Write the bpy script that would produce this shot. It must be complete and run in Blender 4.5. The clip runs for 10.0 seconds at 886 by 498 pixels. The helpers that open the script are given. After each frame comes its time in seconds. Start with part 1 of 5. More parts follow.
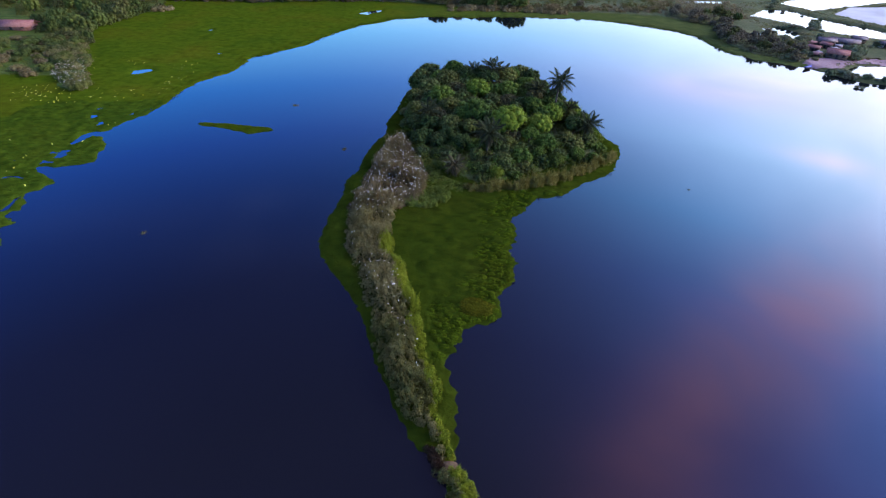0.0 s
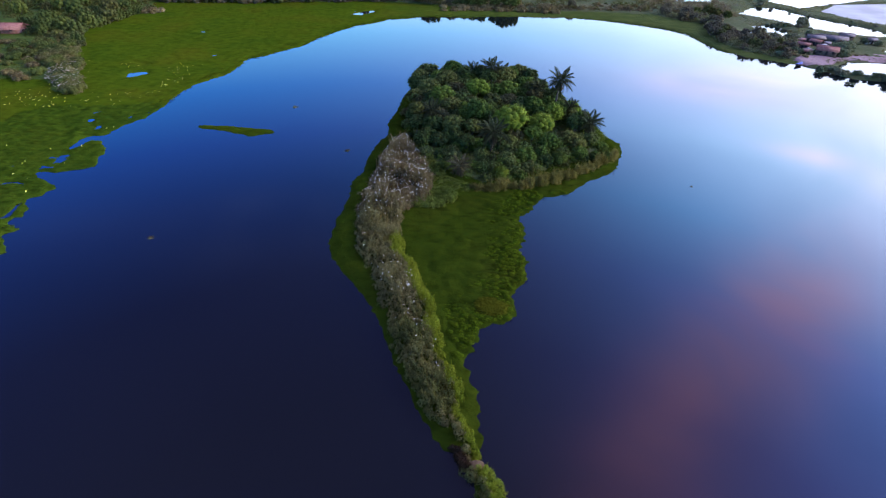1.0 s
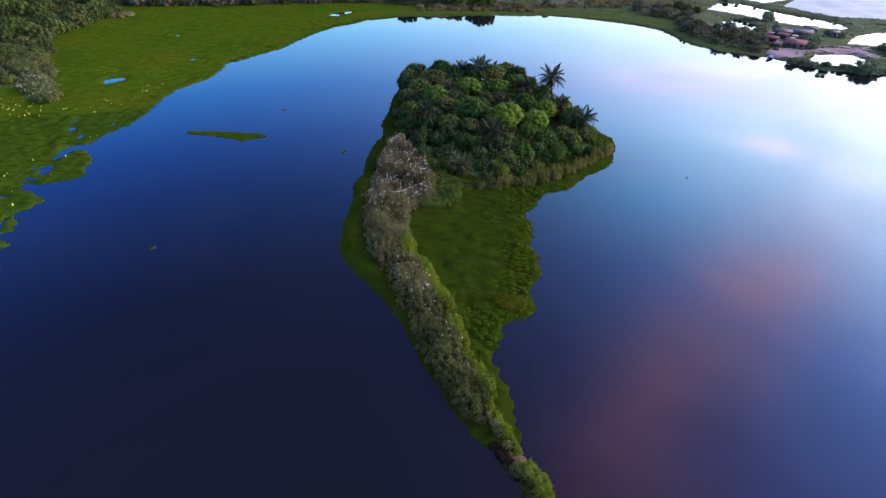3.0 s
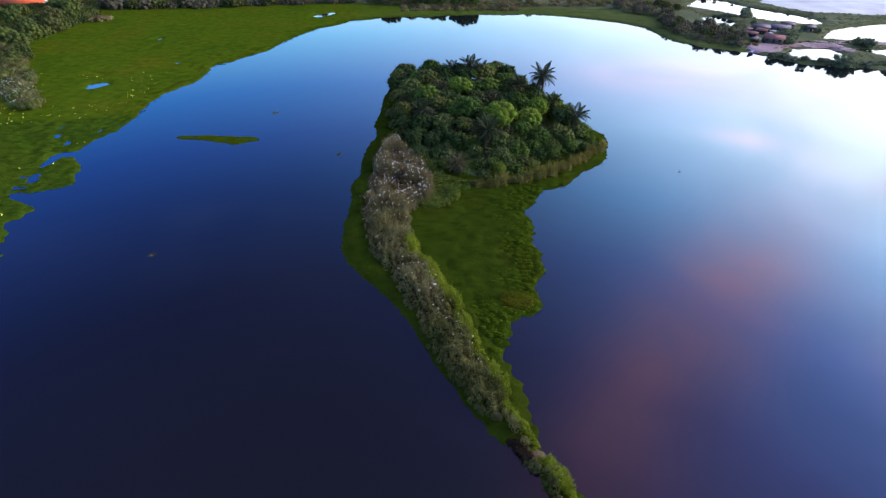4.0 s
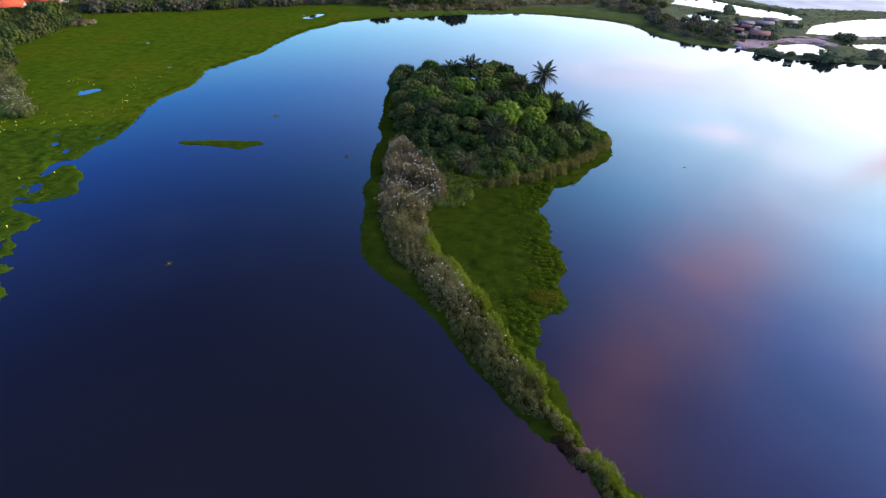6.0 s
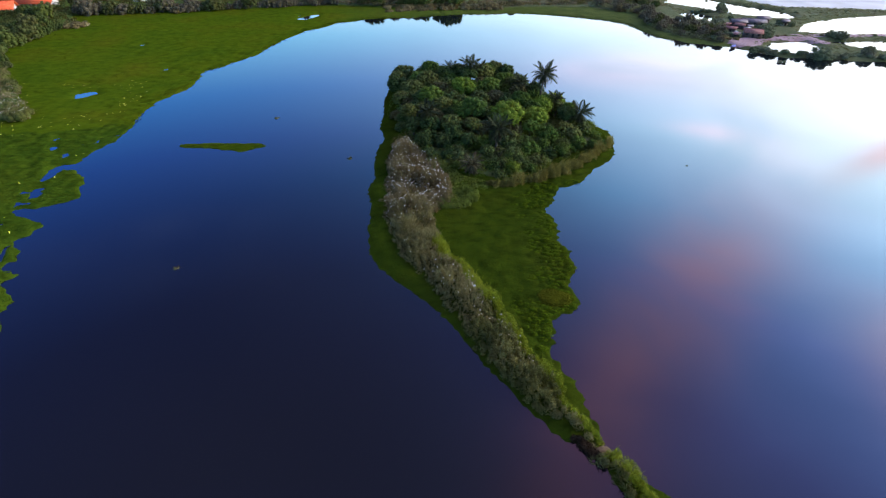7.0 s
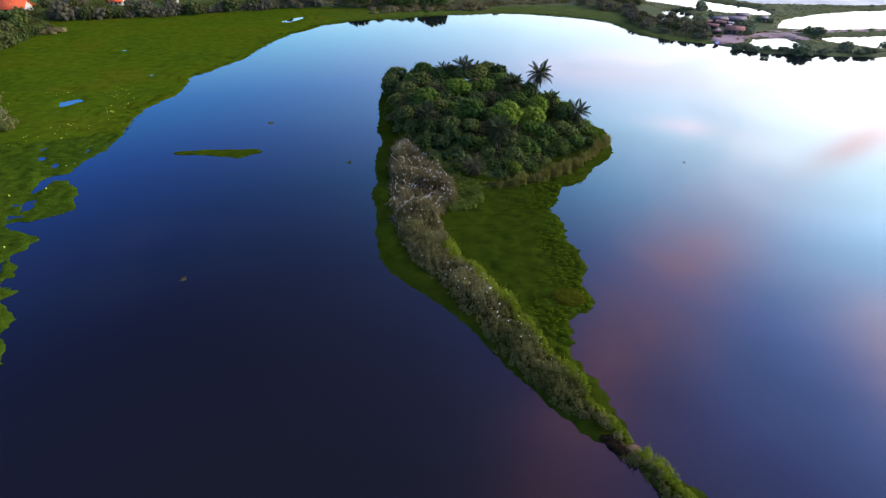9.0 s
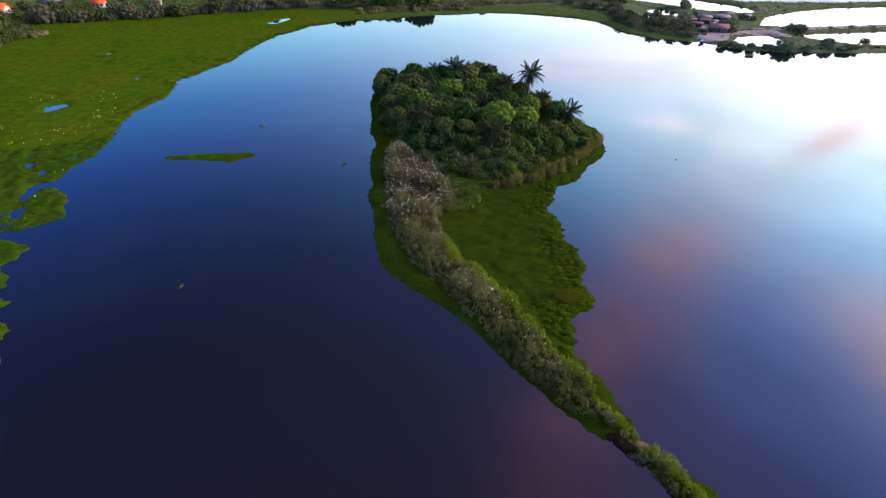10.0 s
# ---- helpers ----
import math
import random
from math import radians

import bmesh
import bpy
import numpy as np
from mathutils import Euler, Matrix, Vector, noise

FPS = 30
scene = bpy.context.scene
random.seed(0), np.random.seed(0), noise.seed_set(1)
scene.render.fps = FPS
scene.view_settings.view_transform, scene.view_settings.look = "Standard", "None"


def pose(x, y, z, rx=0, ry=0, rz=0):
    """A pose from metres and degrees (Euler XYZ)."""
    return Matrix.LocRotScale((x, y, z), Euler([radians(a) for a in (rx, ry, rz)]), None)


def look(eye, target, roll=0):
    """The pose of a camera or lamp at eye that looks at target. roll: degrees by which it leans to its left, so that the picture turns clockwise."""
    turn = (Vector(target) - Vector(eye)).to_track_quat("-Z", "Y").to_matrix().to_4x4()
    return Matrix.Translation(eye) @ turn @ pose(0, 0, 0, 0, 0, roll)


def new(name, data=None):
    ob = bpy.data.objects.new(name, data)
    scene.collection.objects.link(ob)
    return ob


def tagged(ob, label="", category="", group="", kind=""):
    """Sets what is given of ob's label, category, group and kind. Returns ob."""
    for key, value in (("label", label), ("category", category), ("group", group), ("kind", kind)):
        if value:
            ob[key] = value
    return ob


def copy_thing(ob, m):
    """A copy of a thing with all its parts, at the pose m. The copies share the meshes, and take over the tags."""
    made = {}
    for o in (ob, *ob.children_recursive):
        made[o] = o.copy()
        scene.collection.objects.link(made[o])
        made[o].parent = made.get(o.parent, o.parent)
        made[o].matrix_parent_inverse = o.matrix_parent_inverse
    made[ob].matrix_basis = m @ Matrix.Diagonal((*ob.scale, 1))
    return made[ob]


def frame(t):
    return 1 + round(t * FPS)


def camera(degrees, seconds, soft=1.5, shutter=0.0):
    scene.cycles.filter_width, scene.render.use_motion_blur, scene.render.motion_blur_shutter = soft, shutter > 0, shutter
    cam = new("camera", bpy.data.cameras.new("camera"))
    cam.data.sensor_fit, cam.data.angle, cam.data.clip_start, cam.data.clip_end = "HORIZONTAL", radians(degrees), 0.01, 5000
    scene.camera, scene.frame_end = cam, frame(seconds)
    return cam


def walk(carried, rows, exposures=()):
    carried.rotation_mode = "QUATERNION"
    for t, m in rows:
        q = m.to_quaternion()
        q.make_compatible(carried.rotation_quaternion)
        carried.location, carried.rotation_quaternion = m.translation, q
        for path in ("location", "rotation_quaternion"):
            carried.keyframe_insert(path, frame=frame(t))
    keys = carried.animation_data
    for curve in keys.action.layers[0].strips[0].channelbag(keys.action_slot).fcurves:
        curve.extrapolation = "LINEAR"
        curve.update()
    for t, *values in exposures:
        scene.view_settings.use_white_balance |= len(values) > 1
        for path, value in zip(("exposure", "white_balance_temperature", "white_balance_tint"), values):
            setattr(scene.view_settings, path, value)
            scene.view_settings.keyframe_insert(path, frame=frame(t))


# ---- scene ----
cam = camera(83.1, 10.0, soft=1.2)
PATH = [
    (0, (-1.39, 0.131, 49.946), (-1.389, 1.76, 48.785), 1.9),
    (0.5, (-3.173, 0.013, 50.067), (-3.152, 1.641, 48.905), 1.8),
    (1, (-4.939, -0.016, 50.067), (-4.898, 1.612, 48.906), 1.8),
    (1.5, (-6.579, 0.025, 49.94), (-6.513, 1.653, 48.779), 1.8),
    (2, (-8.202, 0.075, 49.789), (-8.113, 1.702, 48.63), 1.7),
    (2.5, (-9.805, 0.136, 49.753), (-9.692, 1.762, 48.594), 1.7),
    (4, (-14.572, 0.364, 49.619), (-14.365, 1.982, 48.462), 1.4),
    (4.5, (-16.243, 0.465, 49.673), (-16.018, 2.08, 48.515), 1.3),
    (5, (-17.766, 0.671, 49.619), (-17.529, 2.285, 48.462), 1.3),
    (5.5, (-19.29, 0.935, 49.664), (-19.034, 2.546, 48.507), 1.3),
    (7, (-23.471, 1.827, 49.759), (-23.17, 3.43, 48.603), 1.1),
    (7.5, (-24.692, 2.152, 49.851), (-24.372, 3.752, 48.694), 1.1),
    (8, (-25.879, 2.568, 49.794), (-25.539, 4.164, 48.639), 1.0),
    (8.5, (-26.97, 2.924, 49.947), (-26.614, 4.517, 48.791), 1.0),
    (9, (-27.979, 3.301, 49.876), (-27.61, 4.891, 48.721), 0.9),
    (9.5, (-28.844, 3.631, 49.934), (-28.454, 5.216, 48.779), 0.9),
    (10, (-29.763, 3.951, 50.092), (-29.348, 5.529, 48.936), 0.8),
]
walk(cam, [(t, look(eye, target, roll)) for t, eye, target, roll in PATH],
     [(0, -0.02, 6290, 18.5), (2.5, 0.0, 6480, 14.5), (4.5, 0.0, 6770, 11), (9.5, -0.03, 7340, 8), (10, -0.03, 7390, 8)])

# ---- world, sun, exposure ----
SUN_AZ, SUN_EL = 96.0, 12.0          # degrees clockwise from +y, degrees above the horizon
scene.view_settings.exposure = 0.0

world = bpy.data.worlds.new("sky")
scene.world = world
world.use_nodes = True
wt = world.node_tree
wt.nodes.clear()


def wmath(op, a, b=None, clamp=False):
    n = wt.nodes.new("ShaderNodeMath")
    n.operation, n.use_clamp = op, clamp
    for i, v in enumerate((a, b)):
        if v is None:
            continue
        if isinstance(v, (int, float)):
            n.inputs[i].default_value = v
        else:
            wt.links.new(v, n.inputs[i])
    return n.outputs[0]


def wmix(fac, a, b, blend="MIX"):
    n = wt.nodes.new("ShaderNodeMix")
    n.data_type, n.blend_type, n.clamp_factor = "RGBA", blend, False
    for i, v in ((0, fac), (6, a), (7, b)):
        if isinstance(v, (int, float)):
            n.inputs[i].default_value = v
        elif isinstance(v, tuple):
            n.inputs[i].default_value = (*v, 1)
        else:
            wt.links.new(v, n.inputs[i])
    return n.outputs[2]


coord = wt.nodes.new("ShaderNodeTexCoord")
split = wt.nodes.new("ShaderNodeSeparateXYZ")
wt.links.new(coord.outputs["Generated"], split.inputs[0])
dx, dy, dz = split.outputs
elev = wmath("MULTIPLY", wmath("ARCSINE", dz), 57.2958)
azim = wmath("MULTIPLY", wmath("ARCTAN2", dx, dy), 57.2958)

sky = wt.nodes.new("ShaderNodeTexSky")
sky.sky_type, sky.sun_disc = "NISHITA", False
sky.sun_elevation, sky.sun_rotation = radians(SUN_EL), radians(SUN_AZ)
sky.air_density, sky.dust_density, sky.ozone_density = 1.0, 0.6, 3.0
SKY = 0.012

# high thin evening cloud: flat sheets seen along the sky's dome
flat = wt.nodes.new("ShaderNodeCombineXYZ")
low = wmath("ADD", wmath("MAXIMUM", dz, 0.0), 0.12)
wt.links.new(wmath("DIVIDE", dx, low), flat.inputs[0])
wt.links.new(wmath("DIVIDE", dy, low), flat.inputs[1])
fluff = wt.nodes.new("ShaderNodeTexNoise")
fluff.inputs["Scale"].default_value, fluff.inputs["Detail"].default_value = 1.6, 5.0
fluff.inputs["Distortion"].default_value = 0.6
wt.links.new(flat.outputs[0], fluff.inputs["Vector"])


def cloud(az, el, wide, tall, slope, amount, veil=0.32, lean=0.0):
    """A soft bank of cloud round a direction; slope tips it, lean shears it sideways."""
    a = wmath("SUBTRACT", wmath("SUBTRACT", azim, az), wmath("MULTIPLY", wmath("SUBTRACT", elev, el), lean))
    e = wmath("SUBTRACT", wmath("SUBTRACT", elev, el), wmath("MULTIPLY", a, slope))
    q = wmath("ADD", wmath("POWER", wmath("ABSOLUTE", wmath("DIVIDE", a, wide)), 2.0), wmath("POWER", wmath("ABSOLUTE", wmath("DIVIDE", e, tall)), 2.0))
    g = wmath("EXPONENT", wmath("MULTIPLY", q, -1.0))
    n = wmath("MULTIPLY", wmath("SUBTRACT", fluff.outputs["Fac"], veil), 3.0, clamp=True)
    return wmath("MULTIPLY", wmath("MULTIPLY", g, n), amount)


def dome(*stops):
    """The sky's colour from the horizon up: elevation in degrees and radiance."""
    r = wt.nodes.new("ShaderNodeValToRGB")
    e = r.color_ramp.elements
    while len(e) < len(stops):
        e.new(0.5)
    for el, (at, col) in zip(e, stops):
        el.position, el.color = at / 90, (*(c / 16 for c in col), 1)
    wt.links.new(wmath("DIVIDE", elev, 90.0), r.inputs[0])
    return wmix(1.0, r.outputs[0], (16.0, 16.0, 16.0), "MULTIPLY")


# the clear side and the bright side of the evening sky
clear = dome((0, (1.7, 2.5, 3.2)), (9, (1.15, 2.25, 3.15)), (12, (0.42, 1.65, 3.0)), (17, (0.09, 0.82, 2.75)), (22, (0.06, 0.42, 2.2)), (28, (0.055, 0.24, 1.40)), (37, (0.092, 0.14, 0.66)), (52, (0.195, 0.20, 0.50)), (64, (0.245, 0.235, 0.51)), (78, (0.50, 0.42, 0.50)), (90, (0.62, 0.50, 0.50)))
bright = dome((0, (5.5, 5.6, 6.0)), (10, (5.4, 5.6, 6.1)), (15, (5.6, 6.1, 7.3)), (20, (4.5, 7.4, 10.1)), (27, (2.3, 5.9, 10.9)), (35, (1.75, 3.5, 9.7)), (46, (1.2, 1.7, 5.6)), (60, (0.8, 0.9, 2.3)), (90, (0.28, 0.28, 0.54)))
toward = wmath("EXPONENT", wmath("MULTIPLY", wmath("POWER", wmath("ABSOLUTE", wmath("DIVIDE", wmath("SUBTRACT", azim, 72.0), 47.0)), 2.15), -1.0))
base = wmix(1.0, sky.outputs[0], (SKY, SKY, SKY), "MULTIPLY")
base = wmix(1.0, base, wmix(toward, clear, bright), "ADD")
for az, el, wide, tall, slope, amount, veil, tint in (
        (41, 59, 15, 11, 0.0, 0.7, 0.2, (1.6, 0.3, 0.1)),
        (40.5, 19, 4.2, 0.75, -0.05, 0.8, 0.25, (2.2, 0.5, 0.2)),
        (46, 20, 6.5, 1.3, 0.06, 0.6, 0.15, (1.3, 0.3, 0.0)),
        (31, 14.3, 6.5, 1.4, -0.10, 1.2, 0.2, (1.6, 0.6, 0.6)),
        (-20, 29, 7, 1.4, 0.12, 0.5, 0.35, (0.18, 0.25, 0.4)),
        (56, 23, 18, 7, 0.0, 1.0, 0.1, (0.6, 0.2, 0.0)),
        (-30, 31, 16, 4, 0.3, 0.25, 0.32, (0.4, 0.5, 0.8))):
    base = wmix(cloud(az, el, wide, tall, slope, amount, veil), base, tint, "ADD")
for az, el, wide, tall, slope, amount, veil, lean, tint in (
        (42, 38.5, 7.6, 13, 0.0, 0.7, 0.2, -0.34, (6.3, 2.7, 2.8)),
        (69, 32.5, 9, 4.2, 0.15, 0.6, 0.15, 0.0, (11.5, 7.0, 7.4))):
    base = wmix(cloud(az, el, wide, tall, slope, amount, veil, lean), base, tint)
base = wmix(cloud(54.0, 17.7, 2.7, 2.0, -0.85, 0.65, 0.2), base, (4.4, 3.0, 3.4))
# thin uneven haze on the bright side
uneven = wmath("MULTIPLY", wmath("MULTIPLY", wmath("SUBTRACT", fluff.outputs["Fac"], 0.5), 0.8), toward)
base = wmix(1.0, base, wmath("ADD", uneven, 1.0), "MULTIPLY")
back = wt.nodes.new("ShaderNodeBackground")
wt.links.new(base, back.inputs[0])
out = wt.nodes.new("ShaderNodeOutputWorld")
wt.links.new(back.outputs[0], out.inputs[0])

sun = new("sun", bpy.data.lights.new("sun", "SUN"))
sun.data.energy, sun.data.angle, sun.data.color = 3.4, radians(12), (1.0, 0.84, 0.58)
sa, se = radians(SUN_AZ), radians(SUN_EL + 8)
sun.matrix_world = look((0, 0, 80), (-math.sin(sa) * math.cos(se), -math.cos(sa) * math.cos(se), 80 - math.sin(se)))

# ---- materials ----


class Shade:
    """A small helper that strings the nodes of one material together."""

    def __init__(self, name, rough=0.7, metal=0.0, ior=1.45, spec=0.12):
        self.m = bpy.data.materials.new(name)
        self.m.use_nodes = True
        self.t = self.m.node_tree
        self.p = self.t.nodes["Principled BSDF"]
        self.p.inputs["Roughness"].default_value = rough
        self.p.inputs["Metallic"].default_value = metal
        self.p.inputs["IOR"].default_value = ior
        self.p.inputs["Specular IOR Level"].default_value = spec
        self.c = self.t.nodes.new("ShaderNodeTexCoord")
        self.g = self.t.nodes.new("ShaderNodeNewGeometry")

    def noise(self, scale, detail=3.0, world=True, stretch=(1, 1, 1)):
        n = self.t.nodes.new("ShaderNodeTexNoise")
        n.inputs["Scale"].default_value, n.inputs["Detail"].default_value = scale, detail
        v = self.g.outputs["Position"] if world else self.c.outputs["Object"]
        if stretch != (1, 1, 1):
            k = self.t.nodes.new("ShaderNodeMapping")
            k.inputs["Scale"].default_value = stretch
            self.t.links.new(v, k.inputs[0])
            v = k.outputs[0]
        self.t.links.new(v, n.inputs["Vector"])
        return n.outputs["Fac"]

    def ramp(self, fac, *stops):
        r = self.t.nodes.new("ShaderNodeValToRGB")
        e = r.color_ramp.elements
        while len(e) < len(stops):
            e.new(0.5)
        for el, (at, col) in zip(e, stops):
            el.position, el.color = at, (*col, 1)
        self.t.links.new(fac, r.inputs[0])
        return r.outputs[0]

    def mix(self, fac, a, b, blend="MIX"):
        n = self.t.nodes.new("ShaderNodeMix")
        n.data_type, n.blend_type = "RGBA", blend
        for i, v in ((0, fac), (6, a), (7, b)):
            if isinstance(v, (int, float)):
                n.inputs[i].default_value = v
            elif isinstance(v, tuple):
                n.inputs[i].default_value = (*v, 1)
            else:
                self.t.links.new(v, n.inputs[i])
        return n.outputs[2]

    def colour(self, c):
        if isinstance(c, tuple):
            self.p.inputs["Base Color"].default_value = (*c, 1)
        else:
            self.t.links.new(c, self.p.inputs["Base Color"])
        return self

    def bump(self, fac, strength, distance):
        b = self.t.nodes.new("ShaderNodeBump")
        b.inputs["Strength"].default_value, b.inputs["Distance"].default_value = strength, distance
        self.t.links.new(fac, b.inputs["Height"])
        self.t.links.new(b.outputs[0], self.p.inputs["Normal"])
        return self

    def thin(self, colour, share):
        """Lets part of the light through, as leaves do."""
        n, m = self.t.nodes.new("ShaderNodeBsdfTranslucent"), self.t.nodes.new("ShaderNodeMixShader")
        self.t.links.new(colour, n.inputs[0])
        m.inputs[0].default_value = share
        self.t.links.new(self.p.outputs[0], m.inputs[1])
        self.t.links.new(n.outputs[0], m.inputs[2])
        self.t.links.new(m.outputs[0], self.t.nodes["Material Output"].inputs["Surface"])
        return self

    def object_random(self):
        return self.t.nodes.new("ShaderNodeObjectInfo").outputs["Random"]

    def island_random(self):
        return self.g.outputs["Random Per Island"]


def foliage(name, dark, mid, light, by_object=True, rough=0.65, dull=None, gain=1.2):
    s = Shade(name, rough, spec=0.02)
    leaf = s.ramp(s.island_random(), (0.0, dark), (0.5, mid), (1.0, light))
    if by_object:
        whole = s.ramp(s.object_random(), (0.0, dark), (0.3, mid), (0.45, dull or mid), (0.6, dark), (0.75, light), (1.0, tuple(0.5 * (a + b) for a, b in zip(dark, mid))))
    else:
        whole = s.ramp(s.noise(0.22, 4), (0.3, dark), (0.5, mid), (0.72, light))
    c = s.mix(0.28, whole, leaf)
    c = s.mix(0.4, c, s.ramp(s.noise(1.3, 2), (0.35, (0.55 * gain,) * 3), (0.7, (1.3 * gain, 1.3 * gain, 1.2 * gain))), "MULTIPLY")
    return s.colour(c).thin(c, 0.35).m


M_LEAF = foliage("leaves_grove", (0.029, 0.047, 0.014), (0.066, 0.092, 0.016), (0.120, 0.152, 0.014), dull=(0.076, 0.070, 0.028))
M_LIME = foliage("leaves_lime", (0.094, 0.141, 0.018), (0.139, 0.190, 0.022), (0.188, 0.237, 0.029))
M_LEAF_FAR = foliage("leaves_shore", (0.042, 0.06, 0.017), (0.074, 0.096, 0.023), (0.122, 0.138, 0.029), dull=(0.095, 0.078, 0.030), gain=1.5)
M_SCRUB = foliage("scrub_leaves", (0.045, 0.056, 0.014), (0.085, 0.086, 0.018), (0.135, 0.108, 0.034), by_object=False)
M_UNDER = foliage("undergrowth_leaves", (0.048, 0.080, 0.016), (0.080, 0.118, 0.018), (0.114, 0.150, 0.022), by_object=False, gain=1.4)
# both far-bank leaf colours are paler than life, with haze and glare painted in
M_NORTH = foliage("leaves_far_shore", (0.075, 0.075, 0.040), (0.124, 0.116, 0.058), (0.177, 0.161, 0.077), dull=(0.152, 0.107, 0.068), gain=1.4)
M_EAST_HAZED = foliage("leaves_dusty_shore", (0.094, 0.109, 0.054), (0.140, 0.153, 0.076), (0.198, 0.203, 0.108), dull=(0.163, 0.140, 0.089), gain=1.5)
M_BROWN = foliage("leaves_dry", (0.060, 0.058, 0.013), (0.105, 0.092, 0.020), (0.160, 0.130, 0.032))
M_RUSSET = foliage("leaves_russet", (0.107, 0.083, 0.033), (0.177, 0.135, 0.053), (0.247, 0.188, 0.083), gain=1.3)
M_REED = foliage("reed_leaves", (0.110, 0.097, 0.031), (0.185, 0.156, 0.055), (0.260, 0.216, 0.088), by_object=False, gain=1.08)
M_ROOST = foliage("roost_leaves", (0.095, 0.070, 0.026), (0.152, 0.114, 0.046), (0.226, 0.172, 0.079), by_object=False, gain=1.35)
M_FRINGE = foliage("grass_blades", (0.098, 0.130, 0.010), (0.156, 0.186, 0.014), (0.224, 0.246, 0.022), by_object=False, gain=1.0)
M_HEAD = foliage("grey_shrub_leaves", (0.082, 0.090, 0.022), (0.125, 0.128, 0.032), (0.175, 0.168, 0.050))
# lightened and greyed: the haze over the eastern bank is painted into these leaves
M_HAZED = foliage("dusty_scrub_leaves", (0.084, 0.086, 0.032), (0.140, 0.134, 0.054), (0.200, 0.184, 0.084), by_object=False, gain=1.9)
M_BRUSH = foliage("brown_brush_leaves", (0.104, 0.083, 0.043), (0.177, 0.138, 0.070), (0.254, 0.200, 0.100), by_object=False)
# dead reeds coloured almost black for the shaded side of the bank
M_DEAD_SHADED = foliage("dead_reed_leaves", (0.022, 0.014, 0.008), (0.040, 0.024, 0.013), (0.070, 0.046, 0.026), by_object=False, gain=1.0)
M_HEDGE = foliage("dry_reed_leaves", (0.094, 0.086, 0.018), (0.158, 0.134, 0.030), (0.236, 0.186, 0.050), by_object=False, gain=1.3)
M_NECK = foliage("neck_grass", (0.078, 0.108, 0.018), (0.117, 0.149, 0.024), (0.165, 0.192, 0.035), by_object=False, gain=1.3)
M_SKIRT = foliage("dead_fronds", (0.060, 0.046, 0.032), (0.105, 0.080, 0.055), (0.150, 0.120, 0.085))
M_GREYPALM = foliage("grey_palm_leaflets", (0.054, 0.048, 0.022), (0.082, 0.072, 0.034), (0.122, 0.104, 0.056))
M_CROWN = foliage("leaves_green_crown", (0.050, 0.085, 0.018), (0.082, 0.127, 0.021), (0.119, 0.167, 0.026))
M_OLIVE = foliage("leaves_olive_crown", (0.073, 0.083, 0.023), (0.106, 0.117, 0.029), (0.145, 0.150, 0.039))
M_DULL = foliage("leaves_grey_crown", (0.061, 0.078, 0.022), (0.091, 0.110, 0.030), (0.126, 0.146, 0.043))
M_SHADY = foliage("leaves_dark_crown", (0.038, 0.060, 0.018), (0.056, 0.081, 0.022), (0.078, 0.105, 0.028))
M_TWIGGY = foliage("leaves_dry_crown", (0.071, 0.066, 0.023), (0.101, 0.091, 0.032), (0.133, 0.114, 0.042))
M_SALLOW = foliage("grey_reed_leaves", (0.081, 0.084, 0.022), (0.132, 0.125, 0.035), (0.187, 0.169, 0.057), by_object=False, gain=1.05)
M_PALM = foliage("palm_leaflets", (0.022, 0.028, 0.014), (0.034, 0.041, 0.018), (0.056, 0.063, 0.026))



def weed(name, dark, mid, sallow, light, crease_shade=0.6, mixed=False):
    s = Shade(name, 0.9, spec=0.0)
    c = s.ramp(s.noise(0.045, 5), (0.3, dark), (0.5, mid), (0.72, sallow))
    c = s.mix(0.4, c, s.ramp(s.noise(0.35, 6), (0.32, tuple(0.6 * v for v in dark)), (0.55, mid), (0.8, light)))
    c = s.mix(0.14, c, s.ramp(s.island_random(), (0.0, tuple(0.7 * v for v in dark)), (1.0, light)))
    # dark streaks painted in for the shadowed creases of the mat
    c = s.mix(crease_shade, c, s.ramp(s.noise(0.6, 6, stretch=(0.6, 1.5, 1)), (0.34, (0.45, 0.5, 0.6)), (0.48, (1, 1, 1))), "MULTIPLY")
    if mixed:
        # towards the eastern bank the colour turns duller and greyer
        east = s.t.nodes.new("ShaderNodeSeparateXYZ")
        s.t.links.new(s.g.outputs["Position"], east.inputs[0])
        k = s.t.nodes.new("ShaderNodeMapRange")
        k.inputs[1].default_value, k.inputs[2].default_value = -35.0, 105.0
        s.t.links.new(east.outputs[0], k.inputs[0])
        c = s.mix(k.outputs[0], c, s.ramp(s.noise(0.15, 5), (0.3, (0.052, 0.070, 0.018)), (0.7, (0.090, 0.106, 0.026))))
    return s.colour(c).bump(s.noise(3.0, 4), 0.6, 0.15).m


M_WEED = weed("floating_weed", (0.038, 0.071, 0.004), (0.058, 0.086, 0.004), (0.086, 0.080, 0.005), (0.090, 0.116, 0.005), 0.3, True)
M_CLUMP = weed("raft_weed", (0.028, 0.058, 0.005), (0.044, 0.074, 0.005), (0.070, 0.076, 0.006), (0.074, 0.108, 0.006), 0.5)
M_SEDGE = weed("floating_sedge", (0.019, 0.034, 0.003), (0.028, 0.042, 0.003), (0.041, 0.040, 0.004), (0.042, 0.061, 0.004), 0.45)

M_MOUND = weed("mounded_weed", (0.038, 0.065, 0.004), (0.053, 0.079, 0.004), (0.062, 0.072, 0.005), (0.068, 0.100, 0.005), 0.15)
